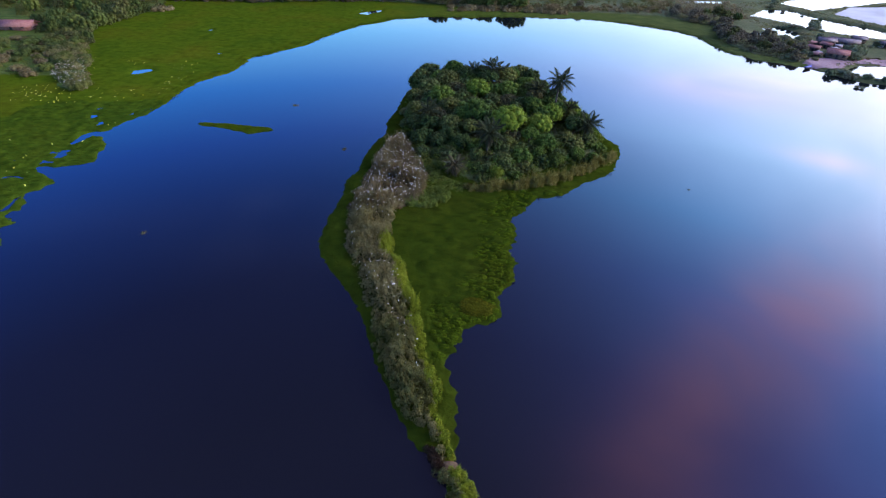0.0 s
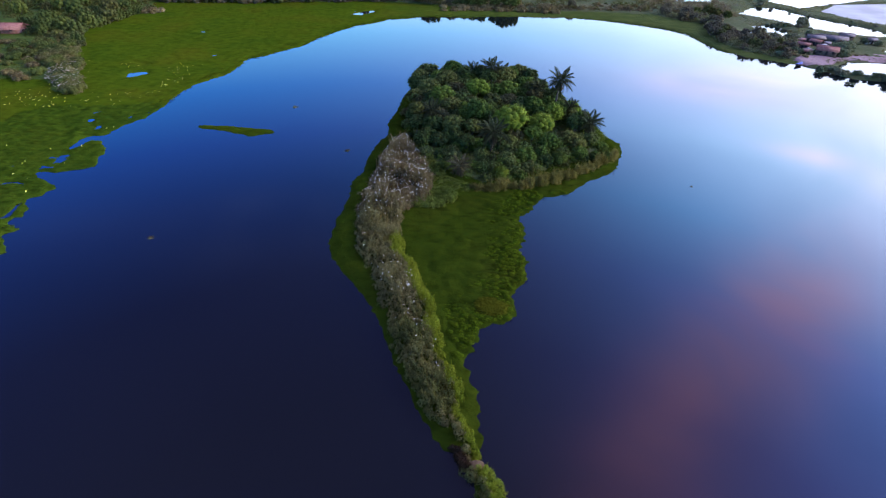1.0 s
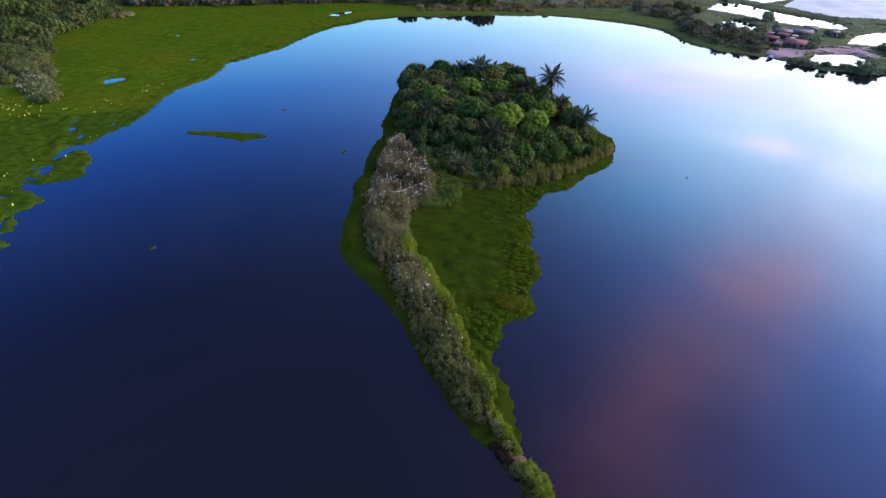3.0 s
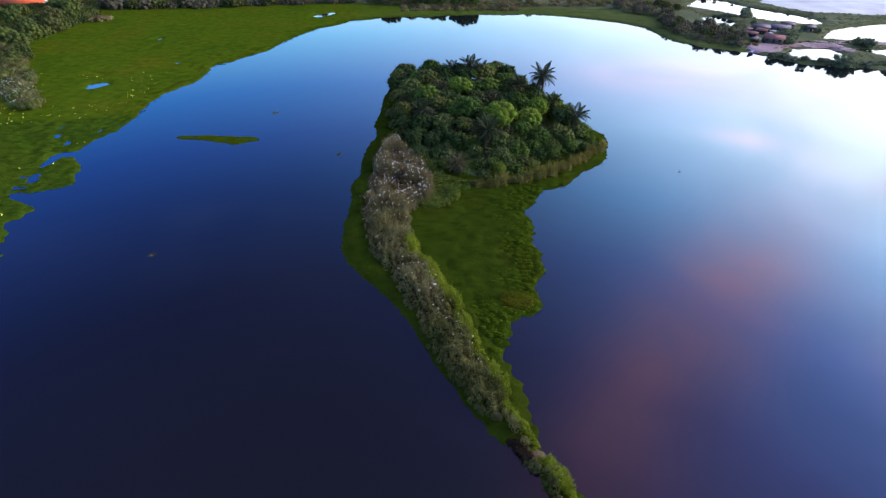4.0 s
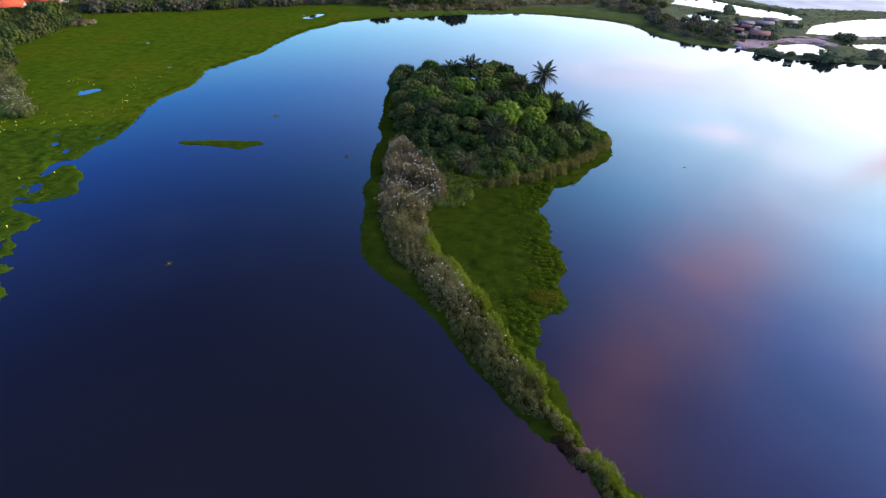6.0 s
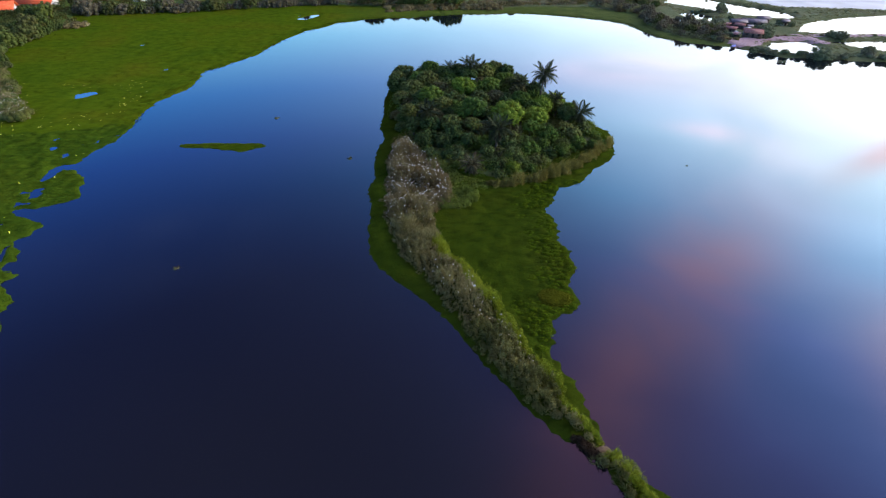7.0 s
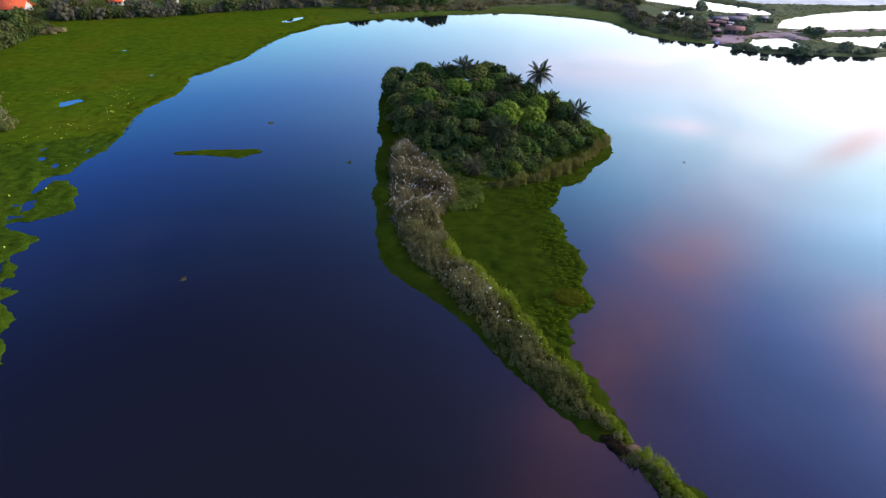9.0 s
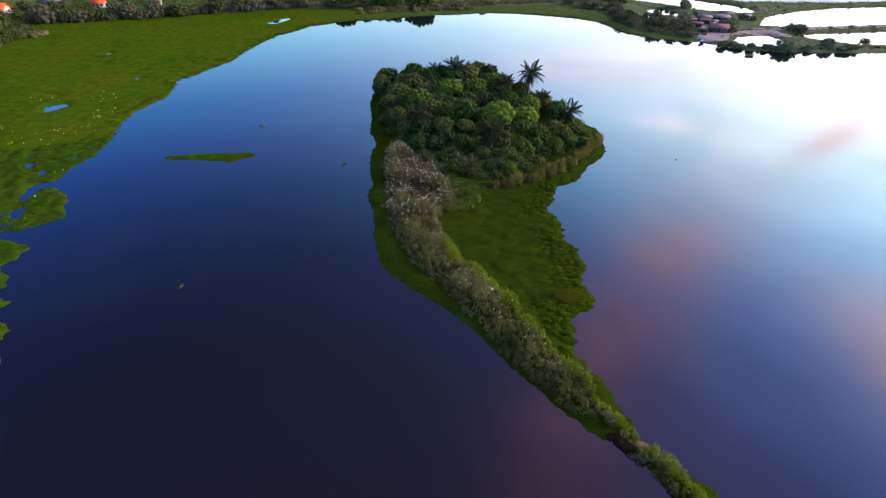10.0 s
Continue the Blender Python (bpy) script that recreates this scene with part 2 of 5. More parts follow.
M_RAFT = weed("matted_weed", (0.046, 0.050, 0.004), (0.056, 0.056, 0.004), (0.066, 0.058, 0.005), (0.066, 0.070, 0.005), 0.1)

# white for small specks; on thicket and reeds they stand in for roosting egrets
s = Shade("whitened_tips", 0.8)
M_WHITE = s.colour(s.ramp(s.island_random(), (0.0, (0.66, 0.58, 0.42)), (1.0, (0.94, 0.84, 0.62)))).m
s = Shade("pale_petals", 0.6)
M_PETAL = s.colour(s.ramp(s.island_random(), (0.0, (0.62, 0.58, 0.03)), (1.0, (0.86, 0.82, 0.20)))).m

s = Shade("bark", 0.9)
M_BARK = s.colour(s.ramp(s.noise(6, 4, stretch=(1, 1, 0.25)), (0.3, (0.05, 0.038, 0.028)), (0.7, (0.16, 0.13, 0.10)))).bump(s.noise(14, 4, stretch=(1, 1, 0.3)), 0.6, 0.04).m

s = Shade("soil_and_grass", 0.95, spec=0.03)
# greyed, lightened tones carry the haze over the eastern dikes; the west turns green
c = s.ramp(s.noise(0.06, 5), (0.32, (0.062, 0.080, 0.022)), (0.5, (0.092, 0.106, 0.034)), (0.7, (0.124, 0.112, 0.050)))
c = s.mix(0.45, c, s.ramp(s.noise(0.8, 5), (0.3, (0.040, 0.048, 0.018)), (0.75, (0.130, 0.126, 0.054))))
west, turn_green = s.t.nodes.new("ShaderNodeSeparateXYZ"), s.t.nodes.new("ShaderNodeMapRange")
s.t.links.new(s.g.outputs["Position"], west.inputs[0])
turn_green.inputs[1].default_value, turn_green.inputs[2].default_value = 60.0, -60.0
s.t.links.new(west.outputs[0], turn_green.inputs[0])
c = s.mix(turn_green.outputs[0], c, s.ramp(s.noise(0.25, 6), (0.32, (0.040, 0.064, 0.010)), (0.5, (0.064, 0.092, 0.013)), (0.72, (0.096, 0.104, 0.022))))
M_GROUND = s.colour(c).bump(s.noise(1.6, 5), 0.8, 0.3).m

s = Shade("bare_earth", 0.95)
c = s.ramp(s.noise(0.12, 5), (0.3, (0.26, 0.15, 0.12)), (0.55, (0.36, 0.22, 0.19)), (0.8, (0.46, 0.31, 0.28)))
M_EARTH = s.colour(s.mix(0.4, c, s.ramp(s.noise(1.4, 4), (0.35, (0.10, 0.075, 0.055)), (0.7, (0.44, 0.29, 0.25))))).bump(s.noise(2.0, 4), 0.5, 0.1).m

s = Shade("lake_water", 0.03, ior=1.333, spec=0.5)
M_WATER = s.colour(s.ramp(s.noise(0.02, 3), (0.3, (0.0030, 0.0040, 0.0060)), (0.7, (0.0050, 0.0058, 0.0080)))).bump(s.noise(0.9, 3), 0.035, 0.05).m

s = Shade("muddy_water", 0.5, ior=1.333, spec=0.35)
M_MUD = s.colour(s.ramp(s.noise(0.05, 4), (0.35, (0.20, 0.16, 0.13)), (0.7, (0.34, 0.28, 0.23)))).m


def plain(name, a, b, rough=0.7, metal=0.0, scale=1.5):
    s = Shade(name, rough, metal)
    return s.colour(s.ramp(s.noise(scale, 5), (0.3, a), (0.7, b))).bump(s.noise(scale * 6, 3), 0.2, 0.01).m


M_SAND = plain("dry_mud", (0.075, 0.044, 0.020), (0.140, 0.088, 0.042), 0.95, 0.0, 2.5)
M_TILE = plain("orange_roof_tiles", (0.52, 0.070, 0.025), (0.70, 0.135, 0.048), 0.9)
M_TIN = plain("weathered_tin", (0.10, 0.075, 0.065), (0.22, 0.17, 0.15), 0.6, 0.2)
M_RUST = plain("rusted_tin", (0.20, 0.075, 0.055), (0.32, 0.15, 0.11), 0.8, 0.0)
M_WALL = plain("limewash", (0.42, 0.36, 0.30), (0.62, 0.56, 0.48), 0.9)
M_BOARD = plain("grey_boards", (0.07, 0.05, 0.035), (0.16, 0.12, 0.09), 0.9)
M_DARK = plain("dark_opening", (0.02, 0.02, 0.02), (0.05, 0.045, 0.04), 0.6)
M_BLUE = plain("blue_tarpaulin", (0.06, 0.07, 0.22), (0.16, 0.15, 0.34), 0.55)

# ---- plan ----
LAKE_WEST = [(-190, -260), (-172, 60), (-150, 140), (-136, 156), (-124, 153), (-116, 144), (-105, 141), (-112, 156), (-129, 181), (-148, 212), (-147, 246), (-143, 267),
             (-149, 284), (-100, 289), (-54, 299), (-35, 302), (-14, 298), (17, 289), (47, 286), (80, 288), (108, 285), (127, 264)]
LAKE_EAST = [(119, 241), (117, 225), (121, 211), (132, 199.5), (137, 187), (144, 178), (156, 175), (172, 168), (196, 163), (240, 150), (310, 110), (360, -40), (330, -260)]
LAKE = LAKE_WEST + LAKE_EAST
PONDS = [
    [(159, 295), (180, 320), (193, 320), (198, 295), (213, 267), (211, 252), (203, 245), (190, 252), (177, 262), (172, 279), (165, 289)],
    [(199, 342), (216, 356), (270, 380), (300, 372), (207, 318)],
    [(134.5, 239.5), (143, 255), (146.5, 251), (142, 241)],
    [(151, 265.5), (161, 268), (165.5, 256.5), (154, 241), (149, 245.5)],
    [(145, 192), (156, 201), (173, 201), (170, 188), (156, 180), (147, 186)],
    [(183, 218), (203, 236), (237, 247), (271, 252), (360, 238), (350, 196), (248, 207), (196, 211)],
    [(180.5, 199.5), (232, 196), (320, 184), (312, 150), (260, 158), (207, 173), (194, 179), (186, 189)],
    [(134, 330), (146, 342), (168, 344), (160, 331)],
]
MUDFLAT = [(213, 309), (240, 336), (320, 352), (330, 262), (280, 262), (222, 278)]
MARSH_WEST = [(-170, 30), (-84, 46), (-72.6, 57.9), (-72, 58.4), (-73.6, 60), (-72.9, 61), (-75.2, 64.5), (-74.2, 65.6), (-75.2, 66.4), (-74.5, 67.2), (-77.2, 70.4), (-78.5, 72.2), (-76.8, 74.1),
              (-80.4, 76.2), (-80.4, 77.2), (-79, 77.5), (-79.6, 79.3), (-82.4, 84.1), (-80.8, 85.7), (-79.7, 89.2), (-80.9, 90.5), (-83.8, 91.8), (-88, 94.4), (-88.3, 95.6),
              (-84.5, 95.2), (-78.3, 98.8), (-79.8, 103.5), (-79.2, 105), (-81.6, 108.5), (-84.4, 112.2), (-86.2, 112), (-87.6, 108), (-88.8, 107.2), (-89.4, 109), (-88.7, 114.1),
              (-87.2, 115), (-85, 115), (-84.3, 120), (-82.7, 124.1), (-81.3, 126.6), (-80.9, 131.7), (-79.9, 137), (-80.2, 147.5), (-79.5, 156), (-75.5, 163.5), (-72.5, 171), (-72, 182), (-66, 192), (-56, 208),
              (-48, 231), (-41, 243), (-34, 250.5), (-29, 257)]
MARSH_EAST = [(-13, 265), (8, 268), (26, 271), (50, 274), (72, 272), (90, 262), (103, 253), (109, 243), (110, 232), (112, 214), (119, 204.5), (131, 196), (137, 196), (140, 215),
              (140, 275), (110, 305), (-30, 315), (-160, 310), (-160, 190), (-145, 160), (-190, 150)]
MARSH = MARSH_WEST + MARSH_EAST
POOLS = [[(-97.2, 266), (-96.2, 267.2), (-94.6, 267), (-95, 266)], [(-72.6, 264.4), (-71.2, 266.6), (-69.8, 267), (-70.4, 265)],
         [(-87.4, 99.8), (-88.4, 103.9), (-87, 104.2), (-86.2, 100.5)], [(-90.6, 101), (-90.4, 103.2), (-88.8, 102.4)], [(-89, 98.3), (-86.6, 98.4), (-86.6, 97.6), (-89, 97.4)],
         [(-94.3, 125.3), (-93.2, 126.3), (-92.2, 124), (-92.7, 122.6)], [(-89.6, 120.4), (-89.2, 121.2), (-88.4, 119.4), (-88.9, 119)],
         [(-102.6, 161), (-103.9, 164.6), (-101.9, 165.6), (-100.8, 166.8), (-98.6, 167), (-98.2, 164.8), (-99.6, 162.4), (-101.2, 160.7)],
         [(-103.6, 223.2), (-102.6, 224.6), (-101.2, 224.2), (-101.8, 222.8)], [(-101.6, 208.2), (-100.8, 209.4), (-99.6, 208.8)], [(-87.4, 196.4), (-86.4, 197.8), (-85.4, 197)],
         [(-85.6, 187.8), (-84.8, 189.2), (-83.6, 188.6)], [(-47, 268), (-42.8, 275.5), (-36, 280), (-36.2, 275.5), (-42.5, 266)]]
ISLE_WEST = [(-6, 163), (-12.5, 157), (-15, 145), (-15.5, 137), (-17.3, 126.5), (-16.5, 120), (-19, 113), (-20.3, 104), (-20.2, 99), (-22.2, 93.5), (-21.7, 88), (-22.8, 78.5),
             (-23, 71), (-21.6, 66.6), (-18.4, 62.4), (-14.2, 56), (-12.3, 52), (-10.8, 47.4), (-9, 43), (-7.8, 40.5), (-6.6, 37.4), (-5.1, 34.6), (-3.3, 32), (-1.6, 31.6),
             (-0.5, 29.3), (0.2, 26), (1.4, 20), (5, 12)]
ISLE_EAST = [(13, 12), (8, 19), (5.1, 22.9), (4.9, 24.1), (4.4, 25), (3.2, 25.9), (2.3, 27.6), (1.1, 29.4), (0.6, 30.8), (0.9, 33.2), (0.5, 36), (0.6, 39.4), (0.1, 42.4), (-0.7, 44.3),
             (0.6, 46.5), (0.5, 48), (2.1, 49.2), (1.5, 50.3), (2.8, 51.6), (5.1, 52.3), (6.8, 53.6), (7.5, 55.4), (7.3, 58.6), (8.6, 60), (9.8, 61.5), (10.2, 63), (9.9, 65.1), (11, 66.7),
             (9.9, 69.6), (11.1, 72.5), (12, 76.2), (11.2, 81), (15.5, 85.4), (17.6, 88.6), (23, 90.6), (28, 95.8), (33, 99.2), (36.5, 103), (40.2, 111.5), (41.2, 116.5),
             (39, 121.5), (38, 132), (35, 146), (28, 158), (14, 166)]
ISLE = ISLE_WEST + ISLE_EAST
WOOD = [(-8, 160), (-11.5, 152), (-13.2, 134), (-12, 118), (-5, 101), (4, 93.5), (12, 95.5), (20, 100), (32, 106.5), (37, 111), (36.5, 122), (33, 142), (26, 155), (12, 163)]
REED_W = [(12, 4.5), (20, 1.2), (24.3, 0.1), (26.7, -0.2), (29.4, -1.2), (31.7, -1.2), (33.5, -1.9), (34.6, -3.0), (36, -4.7), (37.8, -6.1), (40.7, -7.4), (44, -8.8), (50.3, -11.3), (54, -12.2), (58, -13.6), (61, -14.5),
          (65, -16.4), (68.5, -17.9), (74, -18.9), (80, -19.3), (87, -19.3), (94, -18.2), (101.5, -17.6), (108, -16.4), (114, -14.5)]
REED_E = [(12, 11.8), (20, 5.0), (24, 3.1), (26.7, 2.6), (28.4, 1.8), (29.5, 1.1), (30.7, 0.6), (34.5, 0.0), (35.7, -0.9), (36.6, -1.6), (38, -1.1), (40, -1.2), (44.5, -2.4), (48.5, -3.4), (53, -4.2), (56.6, -5.2),
          (60.5, -6.8), (64.1, -7.7), (67.8, -9.4), (71.2, -10), (76.5, -10.8), (80.5, -11), (84, -8.2), (88, -5.2), (98, -5.4), (103, -8), (114, -11)]
ISLET = [(-65.3, 121.4), (-65.1, 122.9), (-58.3, 122.7), (-51.5, 121.7), (-46, 120.9), (-45.1, 119.1), (-48.1, 117.6), (-50.4, 116.4), (-53.4, 118.1), (-57.6, 119.5), (-63, 120.6)]

RNG = np.random.default_rng(7)
LATTICE = np.random.default_rng(3).random((256, 256))


def vnoise(x, y, size):
    """Smooth lattice noise, -1 to 1, with bumps about size metres across."""
    x, y = np.asarray(x, float) / size + 91.7, np.asarray(y, float) / size + 37.3
    i, j = np.floor(x).astype(int), np.floor(y).astype(int)
    u, v = x - i, y - j
    u, v = u * u * (3 - 2 * u), v * v * (3 - 2 * v)
    a, b = LATTICE[i % 256, j % 256], LATTICE[(i + 1) % 256, j % 256]
    c, d = LATTICE[i % 256, (j + 1) % 256], LATTICE[(i + 1) % 256, (j + 1) % 256]
    return 2 * ((a * (1 - u) + b * u) * (1 - v) + (c * (1 - u) + d * u) * v) - 1


def tuft(x, y, size):
    """Distance to the nearest of loosely strewn tufts, in tufts' sizes."""
    x, y = np.asarray(x, float) / size + 191.0, np.asarray(y, float) / size + 217.0
    i, j = np.floor(x).astype(int), np.floor(y).astype(int)
    best = np.full(np.shape(x), 9.0)
    for a in (-1, 0, 1):
        for c in (-1, 0, 1):
            px = i + a + LATTICE[(i + a) % 256, (j + c) % 256]
            py = j + c + LATTICE[(j + c + 91) % 256, (i + a + 47) % 256]
            best = np.minimum(best, (x - px) ** 2 + (y - py) ** 2)
    return np.sqrt(best)


def inside(poly, x, y):
    """Metres inside an outline (outside: minus)."""
    x, y = np.asarray(x, float), np.asarray(y, float)
    far, odd = np.full(x.shape, 1e18), np.zeros(x.shape, bool)
    for (ax, ay), (bx, by) in zip(poly, poly[1:] + poly[:1]):
        ex, ey = bx - ax, by - ay
        k = np.clip(((x - ax) * ex + (y - ay) * ey) / (ex * ex + ey * ey), 0, 1)
        far = np.minimum(far, (x - ax - k * ex) ** 2 + (y - ay - k * ey) ** 2)
        if ay != by:
            odd ^= ((ay > y) != (by > y)) & (x < ex * (y - ay) / (by - ay) + ax)
    return np.where(odd, 1, -1) * np.sqrt(far)


def ground_z(x, y):
    x, y = np.asarray(x, float), np.asarray(y, float)
    wet = inside(LAKE, x, y) + 1.2 * vnoise(x, y, 7) + 0.5 * vnoise(x, y, 2.5)
    isle = inside(WOOD, x, y)
    wet = np.minimum(wet, -isle)
    for pond in PONDS:
        wet = np.maximum(wet, inside(pond, x, y) + 0.6 * vnoise(x, y, 4))
    wet = np.maximum(wet, inside(MUDFLAT, x, y) - 0.2)
    land = 0.75 + 0.25 * vnoise(x, y, 9) + 0.1 * vnoise(x, y, 2.2)
    return np.clip(-wet * 0.35, -1.6, land)


def solid(name, verts, faces, material, smooth=False):
    me = bpy.data.meshes.new(name)
    verts = np.asarray(verts, np.float32)
    if isinstance(faces, np.ndarray):
        n = faces.shape[1]
        me.vertices.add(len(verts))
        me.vertices.foreach_set("co", verts.ravel())
        me.loops.add(faces.size)
        me.loops.foreach_set("vertex_index", faces.astype(np.int32).ravel())
        me.polygons.add(len(faces))
        me.polygons.foreach_set("loop_start", np.arange(0, faces.size, n, dtype=np.int32))
        me.update(calc_edges=True)
        me.validate()
    else:
        me.from_pydata(verts.tolist(), [], faces)
    me.materials.append(material)
    if smooth:
        me.polygons.foreach_set("use_smooth", np.ones(len(me.polygons), bool))
    return me


def part(name, me, parent, label=""):
    ob = new(name, me)
    ob.parent = parent
    return tagged(ob, label)


def grid(xs, ys, height, keep=None):
    """Vertices and quads of a height field over the lines xs and ys."""
    X, Y = np.meshgrid(xs, ys)
    Z = height(X, Y)
    n = len(xs)
    i = (np.arange(len(ys) - 1)[:, None] * n + np.arange(n - 1)[None]).ravel()
    q = np.stack([i, i + 1, i + n + 1, i + n], 1)
    V = np.stack([X.ravel(), Y.ravel(), Z.ravel()], 1)
    if keep is not None:
        k = keep(X, Y).ravel()
        q = q[k[q].any(1)]
        used = np.unique(q)
        back = np.zeros(len(V), int)
        back[used] = np.arange(len(used))
        V, q = V[used], back[q]
    return V, q


def leaves(at, normal, long, wide, droop=0.0):
    """Four-cornered leaves, one at each place, facing along normal."""
    n = len(at)
    long, wide = np.broadcast_to(long, n)[:, None], np.broadcast_to(wide, n)[:, None]
    nn = normal / np.linalg.norm(normal, axis=1, keepdims=True).clip(1e-6)
    r = RNG.normal(size=(n, 3))
    t = np.cross(nn, r)
    t /= np.linalg.norm(t, axis=1, keepdims=True).clip(1e-6)
    b = np.cross(nn, t)
    tip = at + t * long
    tip[:, 2] -= droop * long[:, 0]
    V = np.stack([at - t * long * 0.3, at + b * wide * 0.5 + nn * wide * 0.15, tip, at - b * wide * 0.5 + nn * wide * 0.15], 1)
    return V.reshape(-1, 3), np.arange(4 * n).reshape(n, 4)


def blades(at, height, wide, lean):
    """Upright tapering blades that lean over."""
    n = len(at)
    a = RNG.random(n) * 6.283
    d = np.stack([np.cos(a), np.sin(a), 0 * a], 1)
    w = np.stack([-np.sin(a), np.cos(a), 0 * a], 1) * np.broadcast_to(wide, n)[:, None] / 2
    h = np.broadcast_to(height, n)[:, None]
    mid = at + d * h * lean * 0.35 + np.array([0, 0, 0.65]) * h
    tip = at + d * h * lean + np.array([0, 0, 0.95]) * h
    V = np.stack([at - w, at + w, mid + w * 0.8, mid - w * 0.8, tip + w * 0.15, tip - w * 0.15], 1).reshape(-1, 3)
    i = np.arange(n)[:, None] * 6
    return V, np.concatenate([i + [[0, 1, 2, 3]], i + [[3, 2, 4, 5]]])


def joined(*pieces):
    V, Q, k = [], [], 0
    for v, q in pieces:
        V.append(v), Q.append(q + k)
        k += len(v)
    return np.concatenate(V), np.concatenate(Q)


# ---- large structure ----
def steps(start, stop, size, reach):
    """Even lines from start to stop, then ever wider ones out to reach."""
    mid = list(np.arange(start, stop + size / 2, size))
    wide, lo, hi = size, [start], [stop]
    while hi[-1] < reach or lo[-1] > -reach:
        wide *= 1.35
        lo.append(lo[-1] - wide), hi.append(hi[-1] + wide)
    return np.array(lo[:0:-1] + mid + hi[1:])


V, Q = grid(steps(-230, 345, 1.9, 3200), steps(80, 385, 1.9, 3200), ground_z)
tagged(new("ground", solid("ground", V, Q, M_GROUND, True)), "grassy lake shore with low earth dikes", "ground", kind="structure")

V = [(-320, -330, 0), (420, -330, 0), (420, 430, 0), (-320, 430, 0)]
tagged(new("water", solid("water", V, [(0, 1, 2, 3)], M_WATER)), "still dark lake mirroring the evening sky", "water", kind="structure")

V, Q = grid(np.arange(208, 336, 2.0), np.arange(256, 358, 2.0), lambda x, y: 0.02 + 0.0 * x, lambda x, y: inside(MUDFLAT, x, y) > -2)
tagged(new("mudflat", solid("mudflat", V, Q, M_MUD, True)), "pale shallow muddy pond between dikes", "pond", kind="structure")


def weed_sheet(name, depth, box, cell, thick, count, leaf, material, label, lift=0.0, relief=None):
    """A floating mat of weed: an uneven sheet that dips under the water at its rim, with loose leaves on it."""
    x0, y0, x1, y1 = box

    def high(x, y):
        d = depth(x, y)
        k = 1.0 if relief is None else relief(x, y)
        lump = 0.72 + k * (0.25 * vnoise(x, y, 6) - 0.75 * tuft(0.6 * x, y, 1.7) ** 2 + 0.22 * vnoise(0.7 * x, y, 1.0))
        return np.clip(d * 0.5, -0.25, 1) * thick * lump.clip(0.26) + np.clip(d, -1, 0) * 0.1 + (0.05 + lift) * np.clip(d, 0, 1)

    sheet = grid(np.arange(x0, x1, cell), np.arange(y0, y1, cell), high, lambda x, y: depth(x, y) > -0.6)
    x, y = RNG.uniform(x0, x1, count), RNG.uniform(y0, y1, count)
    d = depth(x, y)
    x, y = x[d > 0.05], y[d > 0.05]
    at = np.stack([x, y, high(x, y) + 0.04], 1)
    up = RNG.normal(size=at.shape) * 0.16 + [0, 0, 1]
    loose = leaves(at, up, leaf * RNG.uniform(0.6, 1.3, len(at)), leaf * RNG.uniform(0.6, 1.1, len(at)))
    ob = new(name, solid(name, *joined(sheet, loose), material, False))
    return tagged(ob, label, "water plants", kind="stuff")


def marsh_depth(x, y):
    far = np.clip((y - 125) / 20, 0.25, 1)
    u, v = x + far * vnoise(x, y, 6), y + far * vnoise(x + 77, y, 6)
    d = inside(MARSH, u, v) + 0.8 * far * vnoise(x, y, 5) + (0.5 + far) * (0.52 - tuft(x, y, 2.0)) + 0.3 * vnoise(x, y, 1.0)
    d = d - np.interp(y, (90, 98), (0.65, 0.0))
    for pool in POOLS:
        d = np.minimum(d, -inside(pool, x, y) + 0.1 + 0.6 * vnoise(x, y, 2.2) + 0.45 * vnoise(x, y, 1.0))
    # cracks of open water between the drifting rafts near the rim
    crack = abs(vnoise(0.5 * x + 0.2 * y, 1.2 * y - 0.2 * x, 4.0)) * 9 - 0.55 + 7.0 * np.clip(np.where(((x < -80) | (y < 92)) & (y < 135), 0.0, 0.6) - vnoise(x + 50, y, 14), 0, 1) + 0.10 * np.clip(d - 3, 0, 40)
    d = np.where(d > 0.6, np.minimum(d, crack), d)
    # dark seams between the tufts of the near rafts
    seam = (np.interp(y, (92, 100), (0.88, 0.95)) - tuft(0.7 * x, y, 1.7)) * 1.4 + 0.6 * np.clip(vnoise(x, y, 9) + 0.25, 0, 1)
    return np.where((d > 0.6) & (y < 137), np.minimum(d, seam), d)


def isle_depth(x, y):
    rough = np.where((x > -4) & (y > 36) & (y < 90), 0.8, 0.4)
    d = inside(ISLE, x, y) + rough * (0.3 * vnoise(x, y, 4.0) + 1.2 * (0.5 - tuft(0.6 * x, y, 1.5))) + 0.2 * vnoise(x, y, 0.6)
    # gaps between the mounds along the eastern rim
    gap = (0.93 - tuft(0.55 * x + 0.1 * y, y, 1.25)) * 1.6 + 0.35 * np.clip(d - 2 - 3 * vnoise(x, y, 7), 0, 20)
    return np.where((x > -3) & (y > 38) & (y < 90) & (d > 0.5), np.minimum(d, gap), d)


def isle_relief(x, y):
    """Billowing mounds towards the eastern rim and the point, a smooth lawn elsewhere."""
    rim = np.minimum(inside(ISLE_EAST + [(60, 166), (60, 12)], x, y) * -1, 30)
    return 0.26 + (0.55 * np.clip(1.2 - rim / 20, 0, 1) + 0.45 * np.clip(1.25 - rim / 6, 0, 1)) * (x > -6)


def raft_edge(x, y):
    """Metres inside the stretch of marsh that is broken into rafts."""
    return np.minimum(x + 112, 136 - y) + 3.0 * vnoise(x, y, 8) + 1.2 * vnoise(x, y, 3)


def near_marsh(x, y):
    return np.minimum(marsh_depth(x, y), raft_edge(x, y) + 1.6)


